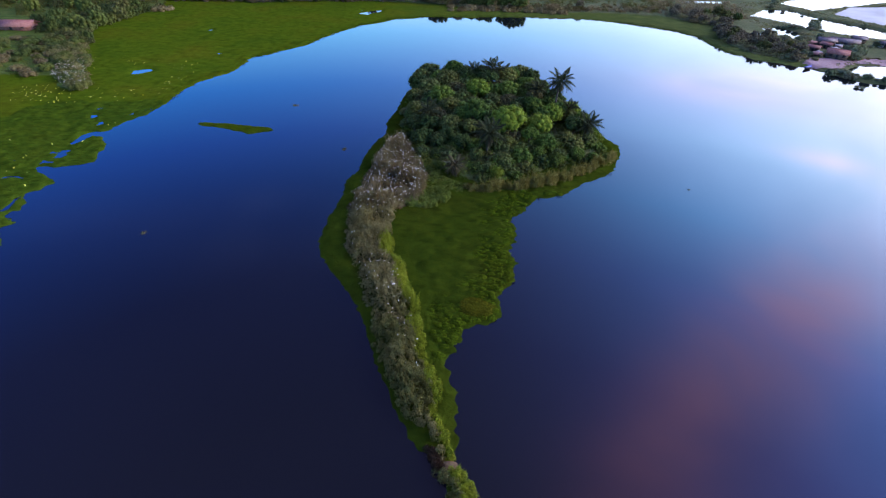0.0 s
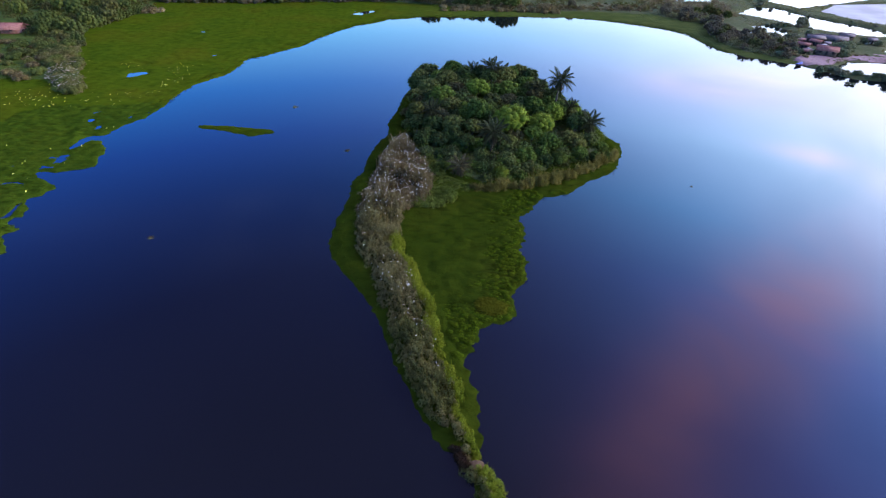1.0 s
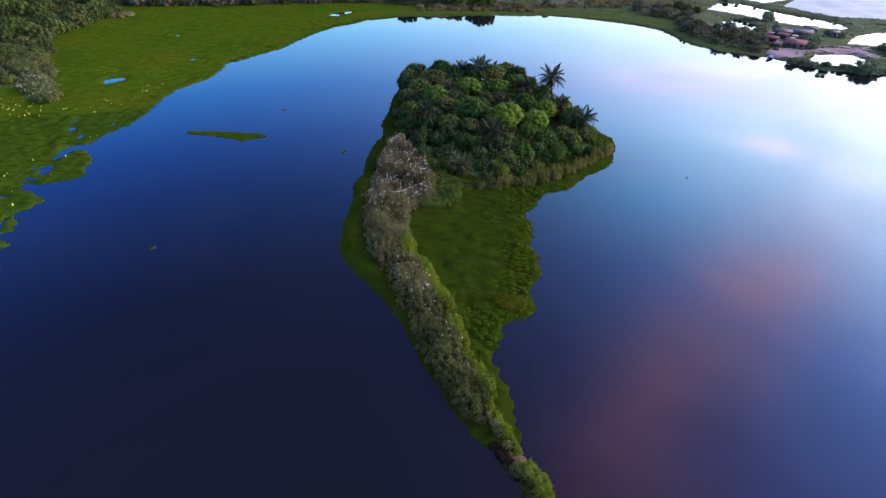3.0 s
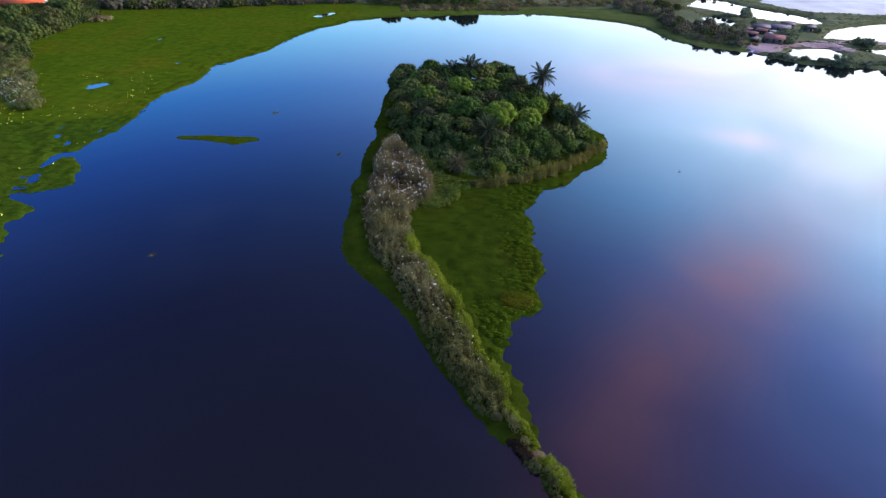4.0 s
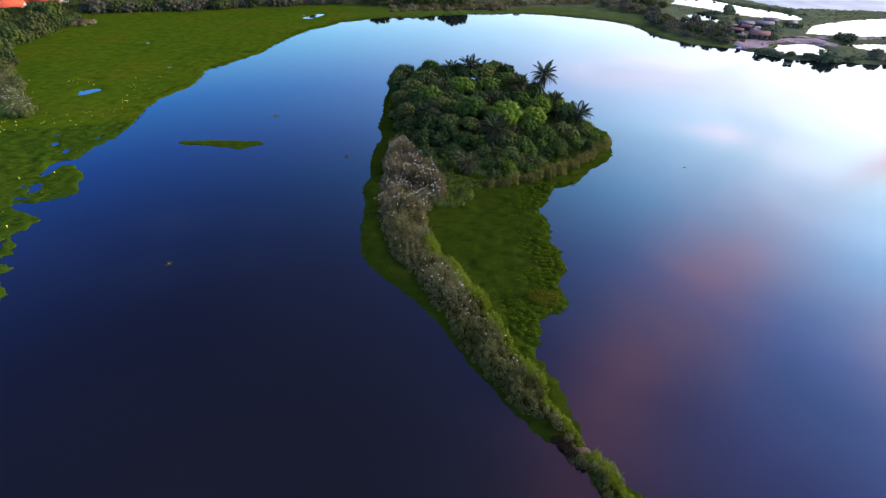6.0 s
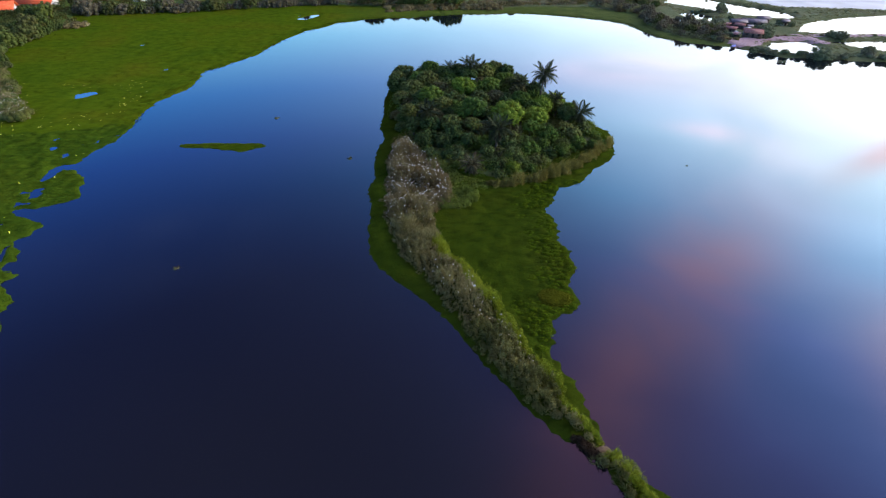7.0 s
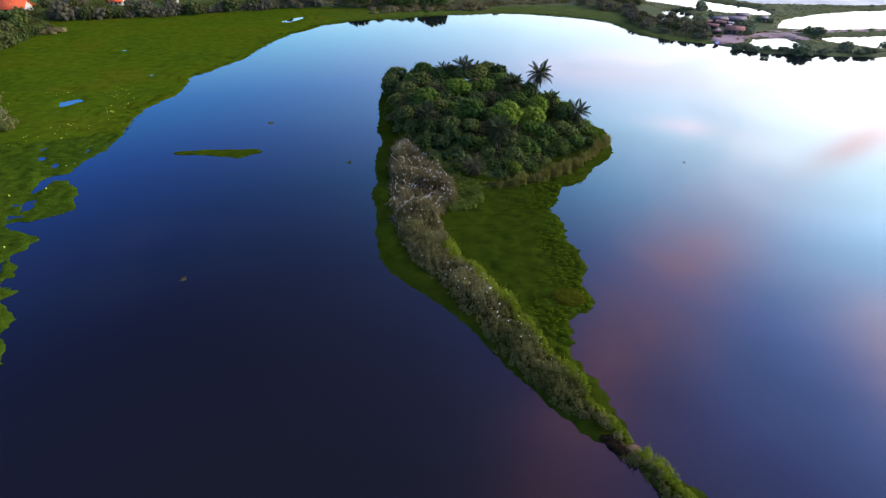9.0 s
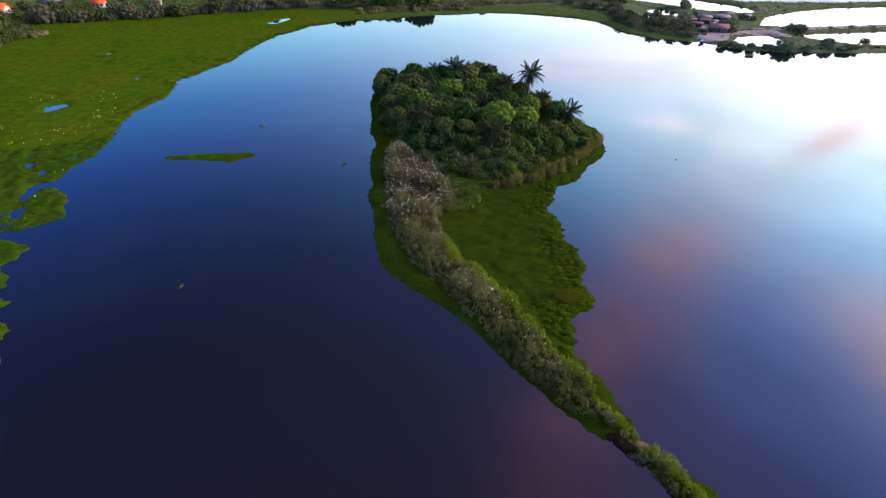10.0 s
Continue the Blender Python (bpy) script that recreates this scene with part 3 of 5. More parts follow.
def far_marsh(x, y):
    return np.where(raft_edge(x, y) > 0.2, -9.0, marsh_depth(x, y))


weed_sheet("marsh_rafts", near_marsh, (-118, 30, -68, 142), 0.4, 0.75, 60000, 0.24, M_CLUMP, "ragged rafts of bright green floating weed with open channels")
weed_sheet("marsh", far_marsh, (-172, 30, 142, 316), 0.85, 0.6, 120000, 0.38, M_WEED, "wide bright green mat of floating water weed along the shore", relief=lambda x, y: 0.35 + 0.5 * np.clip(1 - (inside(MARSH, x, y) - 6) / 14, 0, 1))
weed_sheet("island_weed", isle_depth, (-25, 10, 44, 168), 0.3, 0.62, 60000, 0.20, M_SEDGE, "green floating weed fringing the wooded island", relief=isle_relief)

# ---- plants ----


def tube(path, radii, sides=7):
    """A tapering stem along a path."""
    path = np.asarray(path, float)
    V, Q = [], []
    for i, (p, r) in enumerate(zip(path, radii)):
        d = path[min(i + 1, len(path) - 1)] - path[max(i - 1, 0)]
        d /= np.linalg.norm(d)
        u = np.cross(d, [0.31, 0.95, 0.02])
        u /= np.linalg.norm(u)
        w = np.cross(d, u)
        a = np.arange(sides) * 2 * np.pi / sides
        V.append(p + r * (np.cos(a)[:, None] * u + np.sin(a)[:, None] * w))
        if i:
            k = (i - 1) * sides
            j = np.arange(sides)
            Q.append(np.stack([k + j, k + (j + 1) % sides, k + sides + (j + 1) % sides, k + sides + j], 1))
    return np.concatenate(V), np.concatenate(Q)


def heart(x, y, z, r):
    """A coarse lumpy ball that fills the middle of a lobe of leaves."""
    th, ph = np.meshgrid(np.linspace(0, 2 * np.pi, 7)[:6], np.linspace(0.2, np.pi - 0.6, 4))
    k = r * (1 + 0.12 * np.sin(3 * th + x) * np.sin(4 * ph + y))
    V = np.stack([x + k * np.sin(ph) * np.cos(th), y + k * np.sin(ph) * np.sin(th), z + 0.85 * k * np.cos(ph)], -1).reshape(-1, 3)
    i = np.arange(6)
    return V, np.concatenate([np.stack([a * 6 + i, a * 6 + (i + 1) % 6, a * 6 + 6 + (i + 1) % 6, a * 6 + 6 + i], 1) for a in range(3)])


def crown_mesh(name, lobes, per_lobe, leaf, material):
    """Leaves laid over a cluster of uneven lobes (x, y, z, radius)."""
    at, nn = [], []
    for x, y, z, r in lobes:
        d = RNG.normal(size=(per_lobe, 3))
        d[:, 2] = np.where(d[:, 2] < -0.5, -d[:, 2], d[:, 2])
        d /= np.linalg.norm(d, axis=1, keepdims=True)
        a = np.arctan2(d[:, 1], d[:, 0])
        wave = 1 + 0.20 * np.sin(3 * a + x * 5) * (1 - abs(d[:, 2])) + 0.14 * np.sin(7 * a + 5 * d[:, 2] + z)
        k = r * wave * RNG.uniform(0.66, 1.22, per_lobe)
        at.append(np.array([x, y, z]) + d * k[:, None] * [1, 1, 0.85])
        nn.append(d * 0.75 + [0, 0, 0.35] + RNG.normal(size=d.shape) * 0.35)
    at, nn = np.concatenate(at), np.concatenate(nn)
    v, q = leaves(at, nn, leaf * RNG.uniform(0.6, 1.3, len(at)), leaf * RNG.uniform(0.5, 0.9, len(at)), 0.25)
    return solid(name, *joined((v, q), *(heart(x, y, z, 0.74 * r) for x, y, z, r in lobes)), material)


def shrub(h, r, count, per_lobe, leaf, material, label):
    root = tagged(new("shrub"), label, "shrub", "shrubs")
    lobes, pieces = [], []
    for i in range(count):
        a, k = i * 2.4 + RNG.uniform(-0.5, 0.5), math.sqrt((i + 0.2) / count)
        lr = r * RNG.uniform(0.38, 0.58)
        x, y = (r - lr * 0.6) * k * math.cos(a), (r - lr * 0.6) * k * math.sin(a)
        z = max(lr * 0.55, (h - lr) * (1 - 0.6 * k * k) * RNG.uniform(0.7, 1.05))
        lobes.append((x, y, z, lr))
        pieces.append(tube([(x * 0.1, y * 0.1, -0.3), (x * 0.4, y * 0.4, z * 0.6), (x * 0.9, y * 0.9, z)], [0.07, 0.05, 0.02], 4))
    part("stems", solid("stems", *joined(*pieces), M_BARK, True), root)
    part("crown", crown_mesh("crown", lobes, per_lobe, leaf, material), root)
    return root


def frond_mesh(length, droop, material=M_PALM, spread=0.24):
    """One feathered palm frond along +x."""
    t = np.linspace(0, 1, 9)
    path = np.stack([length * t * (1 - 0.12 * t * droop), 0 * t, length * (0.42 * t - (0.30 + 0.45 * droop) * t * t)], 1)
    pieces = [tube(path, 0.05 * (1.1 - t), 4)]
    V = []
    for k in np.linspace(0.12, 0.99, 26):
        p = np.array([np.interp(k, t, path[:, j]) for j in range(3)])
        reach = length * spread * math.sin(math.pi * (0.12 + 0.85 * k)) + 0.10
        for side in (-1, 1):
            w = 0.065
            tip = p + [reach * 0.55, side * reach * 0.85, -reach * RNG.uniform(0.25, 0.6)]
            mid = p + [reach * 0.30, side * reach * 0.5, 0.03 - reach * 0.05]
            V += [p + [-w, 0, 0.01], mid + [-w, 0, 0], tip, mid + [w, 0, 0]]
    pieces.append((np.array(V), np.arange(len(V)).reshape(-1, 4)))
    return solid("frond", *joined(*pieces), material)


FRONDS = [frond_mesh(3.3, 0.2), frond_mesh(3.5, 0.7), frond_mesh(3.2, 1.3)]
GREY_FRONDS = [frond_mesh(3.3, 0.4, M_GREYPALM, 0.13), frond_mesh(3.5, 0.9, M_GREYPALM, 0.13), frond_mesh(3.2, 1.4, M_GREYPALM, 0.13)]
DEAD_FROND = frond_mesh(2.8, 0.9, M_SKIRT)


def palm(h, count, label, fronds=FRONDS):
    root = tagged(new("palm_tree"), label, "palm", "palms")
    bend = RNG.uniform(-0.5, 0.5, 2)
    t = np.linspace(0, 1, 8)
    path = np.stack([bend[0] * t * t, bend[1] * t * t, -0.4 + (h + 0.4) * t], 1)
    part("trunk", solid("trunk", *tube(path, 0.24 - 0.08 * t + 0.05 * (t > 0.9), 9), M_BARK, True), root)
    for i in range(count):
        k = i / count
        f = part("frond", fronds[0 if k < 0.3 else 1 if k < 0.7 else 2], root)
        f.matrix_basis = pose(bend[0], bend[1], h - 0.1, 0, 42 - 100 * (1 - k) ** 1.2 + RNG.uniform(-8, 8), i * 137.5 + RNG.uniform(-10, 10)) @ Matrix.Scale(RNG.uniform(0.85, 1.1), 4)
    for i in range(9):
        f = part("dead_frond", DEAD_FROND, root, "drooping grey-brown dead frond")
        f.matrix_basis = pose(bend[0], bend[1], h - 0.25, 0, 62 + RNG.uniform(-9, 12), i * 40 + RNG.uniform(-12, 12)) @ Matrix.Scale(RNG.uniform(0.65, 0.9), 4)
    return root


def put(kinds, places, low=0.8, high=1.25, sink=0.0):
    """Stand a kind of plant at each place; the first of each kind is the one that was built."""
    fresh = list(kinds)
    for i, (x, y) in enumerate(places):
        z = max(float(ground_z(x, y)), 0.12) - 0.05 - sink
        k = RNG.uniform(low, high)
        m = pose(float(x), float(y), z, RNG.uniform(-4, 4), RNG.uniform(-4, 4), RNG.uniform(0, 360)) @ Matrix.Diagonal((k, k, k * RNG.uniform(0.88, 1.12), 1))
        if fresh:
            fresh.pop(0).matrix_basis = m
        else:
            copy_thing(kinds[int(RNG.integers(len(kinds)))], m)


FAR = []


def collect(kinds, m):
    """Keeps a tree of the far woods for the one mass that they are built as."""
    FAR.append((kinds[int(RNG.integers(len(kinds)))], m))


def mass(name, trees, label):
    """Joins copies of trees, trunks and crowns, into one mass."""
    V, Q, slot, materials, k = [], [], [], [], 0
    for tree, m in trees:
        for ob in tree.children:
            me = ob.data
            v, q = np.empty(3 * len(me.vertices), np.float32), np.empty(4 * len(me.polygons), np.int32)
            me.vertices.foreach_get("co", v)
            me.loops.foreach_get("vertex_index", q)
            r = np.array(m)
            V.append(v.reshape(-1, 3) @ r[:3, :3].T + r[:3, 3])
            Q.append(q.reshape(-1, 4) + k)
            k += len(me.vertices)
            if me.materials[0] not in materials:
                materials.append(me.materials[0])
            slot.append(np.full(len(me.polygons), materials.index(me.materials[0]), np.int32))
    me = solid(name, np.concatenate(V), np.concatenate(Q), materials[0])
    for other in materials[1:]:
        me.materials.append(other)
    me.polygons.foreach_set("material_index", np.concatenate(slot))
    return tagged(new(name, me), label, "trees", kind="stuff")


def scatter(poly, count, gap, dry=True):
    """Loose places inside an outline, at least gap metres apart."""
    P = np.array(poly)
    found = []
    for _ in range(count * 30):
        p = RNG.uniform(P.min(0), P.max(0))
        if len(found) >= count:
            break
        if inside(poly, *p) < 0.3 or (dry and ground_z(*p) < 0.2):
            continue
        if found and np.min(np.hypot(*(np.array(found) - p).T)) < gap:
            continue
        found.append(p)
    return found


def dome_tree(r, tall, h, count, per_lobe, leaf, material, label):
    """A tree h metres high with one broad rounded crown of small leafy lobes that hangs low."""
    root = tagged(new("broadleaf_tree"), label, "tree", "trees")
    base, lobes, pieces = h - tall, [], []
    for i in range(count):
        up = 1 - 1.75 * (i + 0.5) / count
        side = math.sqrt(1 - up * up) if up > 0 else 1 + 0.25 * up
        a, lr = i * 2.4 + RNG.uniform(-0.35, 0.35), r * RNG.uniform(0.20, 0.32)
        k = RNG.uniform(0.84, 1.08)
        x, y, z = (r - lr) * k * side * math.cos(a), (r - lr) * k * side * math.sin(a), base + (tall - lr) * k * up
        lobes.append((x, y, z, lr))
        if i % 3 == 1:
            pieces.append(tube([(0, 0, base * 0.45), (x * 0.45, y * 0.45, base * 0.45 + (z - base * 0.45) * 0.6), (x * 0.9, y * 0.9, z)], [0.15, 0.09, 0.03], 5))
    pieces.insert(0, tube([(0, 0, -4), (0.1, 0.05, base * 0.3), (-0.05, 0.1, base * 0.8), (0, 0, base + tall * 0.5)], [0.34, 0.22, 0.17, 0.06]))
    part("trunk", solid("trunk", *joined(*pieces), M_BARK, True), root)
    part("crown", crown_mesh("crown", lobes + [(0, 0, base + tall * 0.10, min(r, tall) * 0.80)], per_lobe, leaf, material), root)
    return root


# trees of the island
RNG = np.random.default_rng(21)
GROVE = {}
for kind, material, label in (("green", M_CROWN, "round-crowned green tree in the island grove"), ("lime", M_LIME, "bright lime-green leafy tree in the island grove"), ("olive", M_OLIVE, "dull olive tree in the island grove"),
                              ("grey", M_DULL, "pale grey-green bushy tree in the island grove"), ("dark", M_SHADY, "deep green shaded tree in the island grove"), ("dry", M_TWIGGY, "half-bare brownish tree in the island grove")):
    GROVE[kind] = [dome_tree(3.2, tall, 7.0, n, per, leaf, material, label) for tall, n, per, leaf in ((2.9, 52, 74, 0.19), (2.4, 46, 74, 0.19), (2.7, 30, 44, 0.27))]
UNUSED = {id(t): t for ts in GROVE.values() for t in ts}


def grove_tree(kind, x, y, top, r, low=False):
    """A tree of the grove whose crown tops out at that height, with that radius."""
    t = GROVE[kind][2 if low else int(RNG.integers(2))]
    k = 1.1 * r / 3.2
    tall = k * RNG.uniform(0.82, 1.05)
    m = pose(x, y, top - 7.0 * tall, RNG.uniform(-5, 5), RNG.uniform(-5, 5), RNG.uniform(0, 360)) @ Matrix.Diagonal((k * RNG.uniform(0.92, 1.1), k * RNG.uniform(0.92, 1.1), tall, 1))
    if UNUSED.pop(id(t), None):
        t.matrix_basis = m
    else:
        copy_thing(t, m @ Matrix.Diagonal((*(1 / v for v in t.scale), 1)))


# crowns: kind, x, y, height of the top, radius
BACK_CROWNS = [("grey", -6.7, 159, 7.2, 3.4), ("green", 0.1, 155.5, 9.2, 2.9), ("olive", -1.5, 156.5, 7.2, 3.4), ("dark", 3.6, 150, 8.8, 2.8), ("dark", 23.5, 152.6, 8.2, 2.6), ("olive", 20.4, 155, 8.6, 3.0),
               ("olive", 22.2, 142.3, 7.8, 3.2), ("grey", -6.6, 142.6, 7.4, 3.2), ("dark", 10.5, 148, 9.0, 2.9), ("olive", 15.5, 150, 9.2, 3.1), ("dark", 8.2, 151.5, 9.0, 2.6), ("dark", 20, 151, 6.6, 3.0),
               ("dark", 25.5, 148.5, 6.4, 2.8), ("green", -2.6, 153.5, 6.6, 3.0), ("green", 15.6, 140.5, 8.0, 3.2), ("dark", -9.8, 150.5, 6.6, 3.0), ("green", -4.2, 150, 7.6, 3.2), ("olive", -9.4, 155.5, 6.4, 2.8),
               ("dark", 3, 158.5, 7.2, 3.0), ("olive", 9, 157, 7.4, 3.0), ("dark", 16.5, 157, 7.2, 3.0), ("olive", -1.8, 147.7, 8.6, 3.2), ("grey", 3.0, 150.4, 7.6, 2.7), ("green", 21.5, 147.4, 7.2, 2.8),
               ("dark", 25.2, 143.8, 7.0, 2.7), ("green", 18.0, 153.4, 8.4, 2.6)]
MIDDLE_CROWNS = [("green", -3.1, 132.2, 8.8, 3.5), ("lime", 6.3, 137.5, 9.2, 3.4), ("green", 5.6, 119.8, 9.6, 3.6), ("olive", -9.7, 126.6, 6.4, 2.4), ("green", 20.5, 129.2, 7.6, 2.5), ("lime", 13.7, 116, 9.5, 4.4),
                 ("lime", 21.2, 117.5, 7.3, 3.4), ("lime", 31.6, 131.3, 6.0, 3.3), ("lime", 25.4, 124.5, 7.4, 3.1), ("dark", 29.8, 118.5, 6.6, 2.6), ("dry", -4.6, 121.8, 6.6, 2.8), ("dry", 1.2, 140, 7.4, 2.7),
                 ("dark", 8.4, 127.5, 7.2, 2.8), ("dry", 14.6, 132.5, 7.0, 2.6), ("green", 33.2, 124.2, 5.6, 2.5), ("dark", 27.6, 137.2, 7.4, 2.8), ("olive", -10.4, 137, 6.2, 2.5), ("olive", -0.6, 127.1, 7.4, 2.8),
                 ("dark", -5.6, 117.2, 6.2, 2.6), ("grey", -0.5, 116.4, 6.8, 2.6), ("olive", 4.2, 114.2, 6.6, 2.2), ("grey", -9.4, 119.4, 5.6, 2.2), ("green", 27.6, 128.2, 6.6, 2.4)]
FRONT_CROWNS = [("green", 21.8, 110.4, 5.1, 2.6), ("green", 15.7, 104.2, 4.2, 2.7), ("green", 28.5, 107.2, 3.4, 1.9), ("grey", 24.6, 106.6, 3.2, 1.7), ("grey", 11.4, 101.8, 4.1, 2.3), ("dark", 5.8, 99.3, 2.8, 1.7),
                ("green", 32.4, 107, 2.4, 1.5), ("green", 35.4, 106.8, 2.2, 1.3), ("green", 19.6, 106, 3.7, 1.7), ("dark", -1.0, 113, 5.6, 2.8), ("dark", 9.4, 108.2, 5.0, 2.4), ("olive", 27.2, 113.2, 4.8, 2.1),
                ("dark", -6.5, 113.6, 4.6, 2.6), ("dark", -7.7, 112.6, 4.1, 2.4), ("grey", -3.4, 112.0, 4.2, 2.4), ("grey", -6.9, 106.4, 2.9, 2.3), ("dark", 2.6, 109.8, 4.6, 2.3), ("grey", 5.4, 104.2, 4.0, 1.8),
                ("dark", -3.2, 105.8, 2.6, 1.9), ("olive", -0.8, 107.4, 2.9, 1.8), ("green", 18.2, 111.9, 6.0, 2.2), ("grey", 8.2, 99.6, 2.7, 1.6)]
CROWNS = BACK_CROWNS + MIDDLE_CROWNS + FRONT_CROWNS
for crown in CROWNS:
    grove_tree(*crown)
# lower trees that fill the gaps between them
tops = np.array([(x, y, z) for _, x, y, z, _ in CROWNS])
for p in scatter(WOOD, 120, 2.7):
    if math.dist(p, (0.2, 98.5)) < 5.5 or min(math.dist(p, c[1:3]) / c[4] for c in CROWNS) < 0.62:
        continue
    w = 1 / (1 + ((tops[:, :2] - p) ** 2).sum(1)) ** 1.5
    top = float((w * tops[:, 2]).sum() / w.sum()) * RNG.uniform(0.76, 0.96)
    rim = min(1.0, 0.45 + float(inside(WOOD, *p)) / 9)
    grove_tree(("dark", "dark", "green", "olive", "dry", "green", "grey")[int(RNG.integers(7))], *p, top * rim, RNG.uniform(2.1, 3.0) * (0.6 + 0.4 * rim), True)

for t in UNUSED.values():
    for ob in (*t.children, t):
        bpy.data.objects.remove(ob)

LOW_PALM = (0.7, 98.3)
ISLE_SHRUBS = [shrub(h, r, n, 120, 0.26, M_LEAF, "bushy green shrub at the edge of the island grove") for h, r, n in ((2.8, 2.3, 9), (2.2, 1.9, 7))]
put(ISLE_SHRUBS, [p for p in scatter(WOOD, 116, 2.6) if inside(WOOD, *p) < 3.2 and math.dist(p, LOW_PALM) > 4], 0.6, 1.15)
DRY_SHRUBS = [shrub(h, r, n, 120, 0.25, M_BROWN, "brownish dry reedy shrub beside the water") for h, r, n in ((2.2, 2.0, 9), (1.7, 1.8, 7))]
put(DRY_SHRUBS, [(3.0 + 34 * t + RNG.uniform(-0.7, 0.7), 91.0 + 17 * t * t + RNG.uniform(-0.8, 1.6)) for t in np.linspace(0, 1, 14)], 0.45, 0.9)

PALMS = [palm(8.2, 26, "tall feathery palm standing above the island grove")]
PALMS[0].matrix_basis = pose(27.2, 131.5, 0.5) @ Matrix.Scale(1.26, 4)
for x, y, z, k in ((33.4, 117.0, 3.9, 1.15), (7.9, 105.2, 5.2, 1.25), (-5.4, 119.6, 5.6, 1.05), (*LOW_PALM, 1.9, 0.95), (11.6, 149.0, 7.2, 1.15), (6.4, 152.0, 6.2, 1.05), (14.5, 151.0, 6.6, 1.0), (24.1, 138.4, 6.6, 0.95), (30.5, 127.5, 5.0, 0.9)):
    p = palm(z, 24 if z > 3 else 34, "dark green palm among the island trees" if z > 3 else "low stemless palm with drooping grey-green fronds", FRONDS if z > 3 else GREY_FRONDS)
    p.matrix_basis = pose(x, y, 0.5, 0, 0, RNG.uniform(0, 360)) @ Matrix.Scale(k, 4)


# reeds of the spit
RNG = np.random.default_rng(22)


def reed_span(y):
    (wy, wx), (ey, ex) = zip(*REED_W), zip(*REED_E)
    return np.interp(y, wy, wx) + 0.5 * vnoise(y, 3.0, 3) + 0.3 * vnoise(y, 9.0, 1.2), np.interp(y, ey, ex) + 0.5 * vnoise(y, 17.0, 3) + 0.3 * vnoise(y, 23.0, 1.2)


def lumps(x, y, height, spread, count, leaf_long, leaf_wide):
    """Mounds of narrow drooping leaves with upright blades among them."""
    n = len(x)
    c = np.stack([x, y, 0 * x], 1)
    d = RNG.normal(size=(n, count, 3))
    d[..., 2] = abs(d[..., 2])
    d /= np.linalg.norm(d, axis=2, keepdims=True)
    k = RNG.uniform(0.75, 1.1, (n, count, 1))
    at = c[:, None] + d * k * np.stack([spread, spread, height], 1)[:, None]
    nn = d + RNG.normal(size=d.shape) * 0.5
    at, nn = at.reshape(-1, 3), nn.reshape(-1, 3)
    return leaves(at, nn, leaf_long * RNG.uniform(0.6, 1.4, len(at)), leaf_wide * RNG.uniform(0.7, 1.3, len(at)), 0.5)


def scrub(name, poly, per_metre, height, spread, count, leaf, material, label):
    """Low dense growth over an outline, as one mass."""
    P = np.array(poly, float)
    n = int(per_metre * np.prod(P.max(0) - P.min(0)))
    x, y = RNG.uniform(P[:, 0].min(), P[:, 0].max(), n), RNG.uniform(P[:, 1].min(), P[:, 1].max(), n)
    g = ground_z(x, y)
    keep = (inside(poly, x, y) > 0) & (g > 0.05)
    x, y, g = x[keep], y[keep], g[keep]
    k = (0.75 + 0.45 * vnoise(x, y, 8) + 0.25 * vnoise(x, y, 3)).clip(0.3) * RNG.uniform(0.7, 1.2, len(x))
    v, q = lumps(x, y, height * k, spread * k, count, leaf, leaf * 0.6)
    v[:, 2] += np.repeat(g - 0.1, count * 4)
    return tagged(new(name, solid(name, v, q, material)), label, "scrub", kind="stuff")


def strip_points(count, y0, y1, a, b):
    """Places on the spit between y0 and y1, from the fraction a of its width to b."""
    y = RNG.uniform(y0, y1, count)
    w, e = reed_span(y)
    keep = RNG.random(count) < (e - w) / 9
    y, w, e = y[keep], w[keep], e[keep]
    f = RNG.uniform(a, b, len(y))
    return w + (e - w) * f, y, f


def jittered(x0, x1, y0, y1, gap, loose=0.34):
    """Places on a loose triangular lattice."""
    gx, gy = np.meshgrid(np.arange(x0, x1, gap), np.arange(y0, y1, gap * 0.87))
    gx = gx + gap * 0.5 * (np.arange(len(gx)) % 2)[:, None]
    gx, gy = gx.ravel(), gy.ravel()
    return gx + RNG.uniform(-loose, loose, len(gx)) * gap, gy + RNG.uniform(-loose, loose, len(gx)) * gap


def reed_height(x, y, f):
    """The reeds' height over the spit: a long slope from the west, steep in the east, in big uneven billows."""
    lie = np.clip(0.2 + f / 0.36, 0.2, 1) ** 0.8 * np.clip(0.6 + (1 - f) / 0.2, 0.6, 1)
    tall = np.interp(y, (12, 29, 30, 31.2, 32, 36, 42, 60, 82, 94, 106, 114), (1.5, 1.5, 0.3, 0.3, 1.3, 1.5, 1.9, 2.0, 2.0, 2.3, 3.3, 2.6))
    return lie * tall * (1 + 0.44 * vnoise(x, y, 3.4) + 0.28 * vnoise(x + 40, y, 1.7)).clip(0.35)


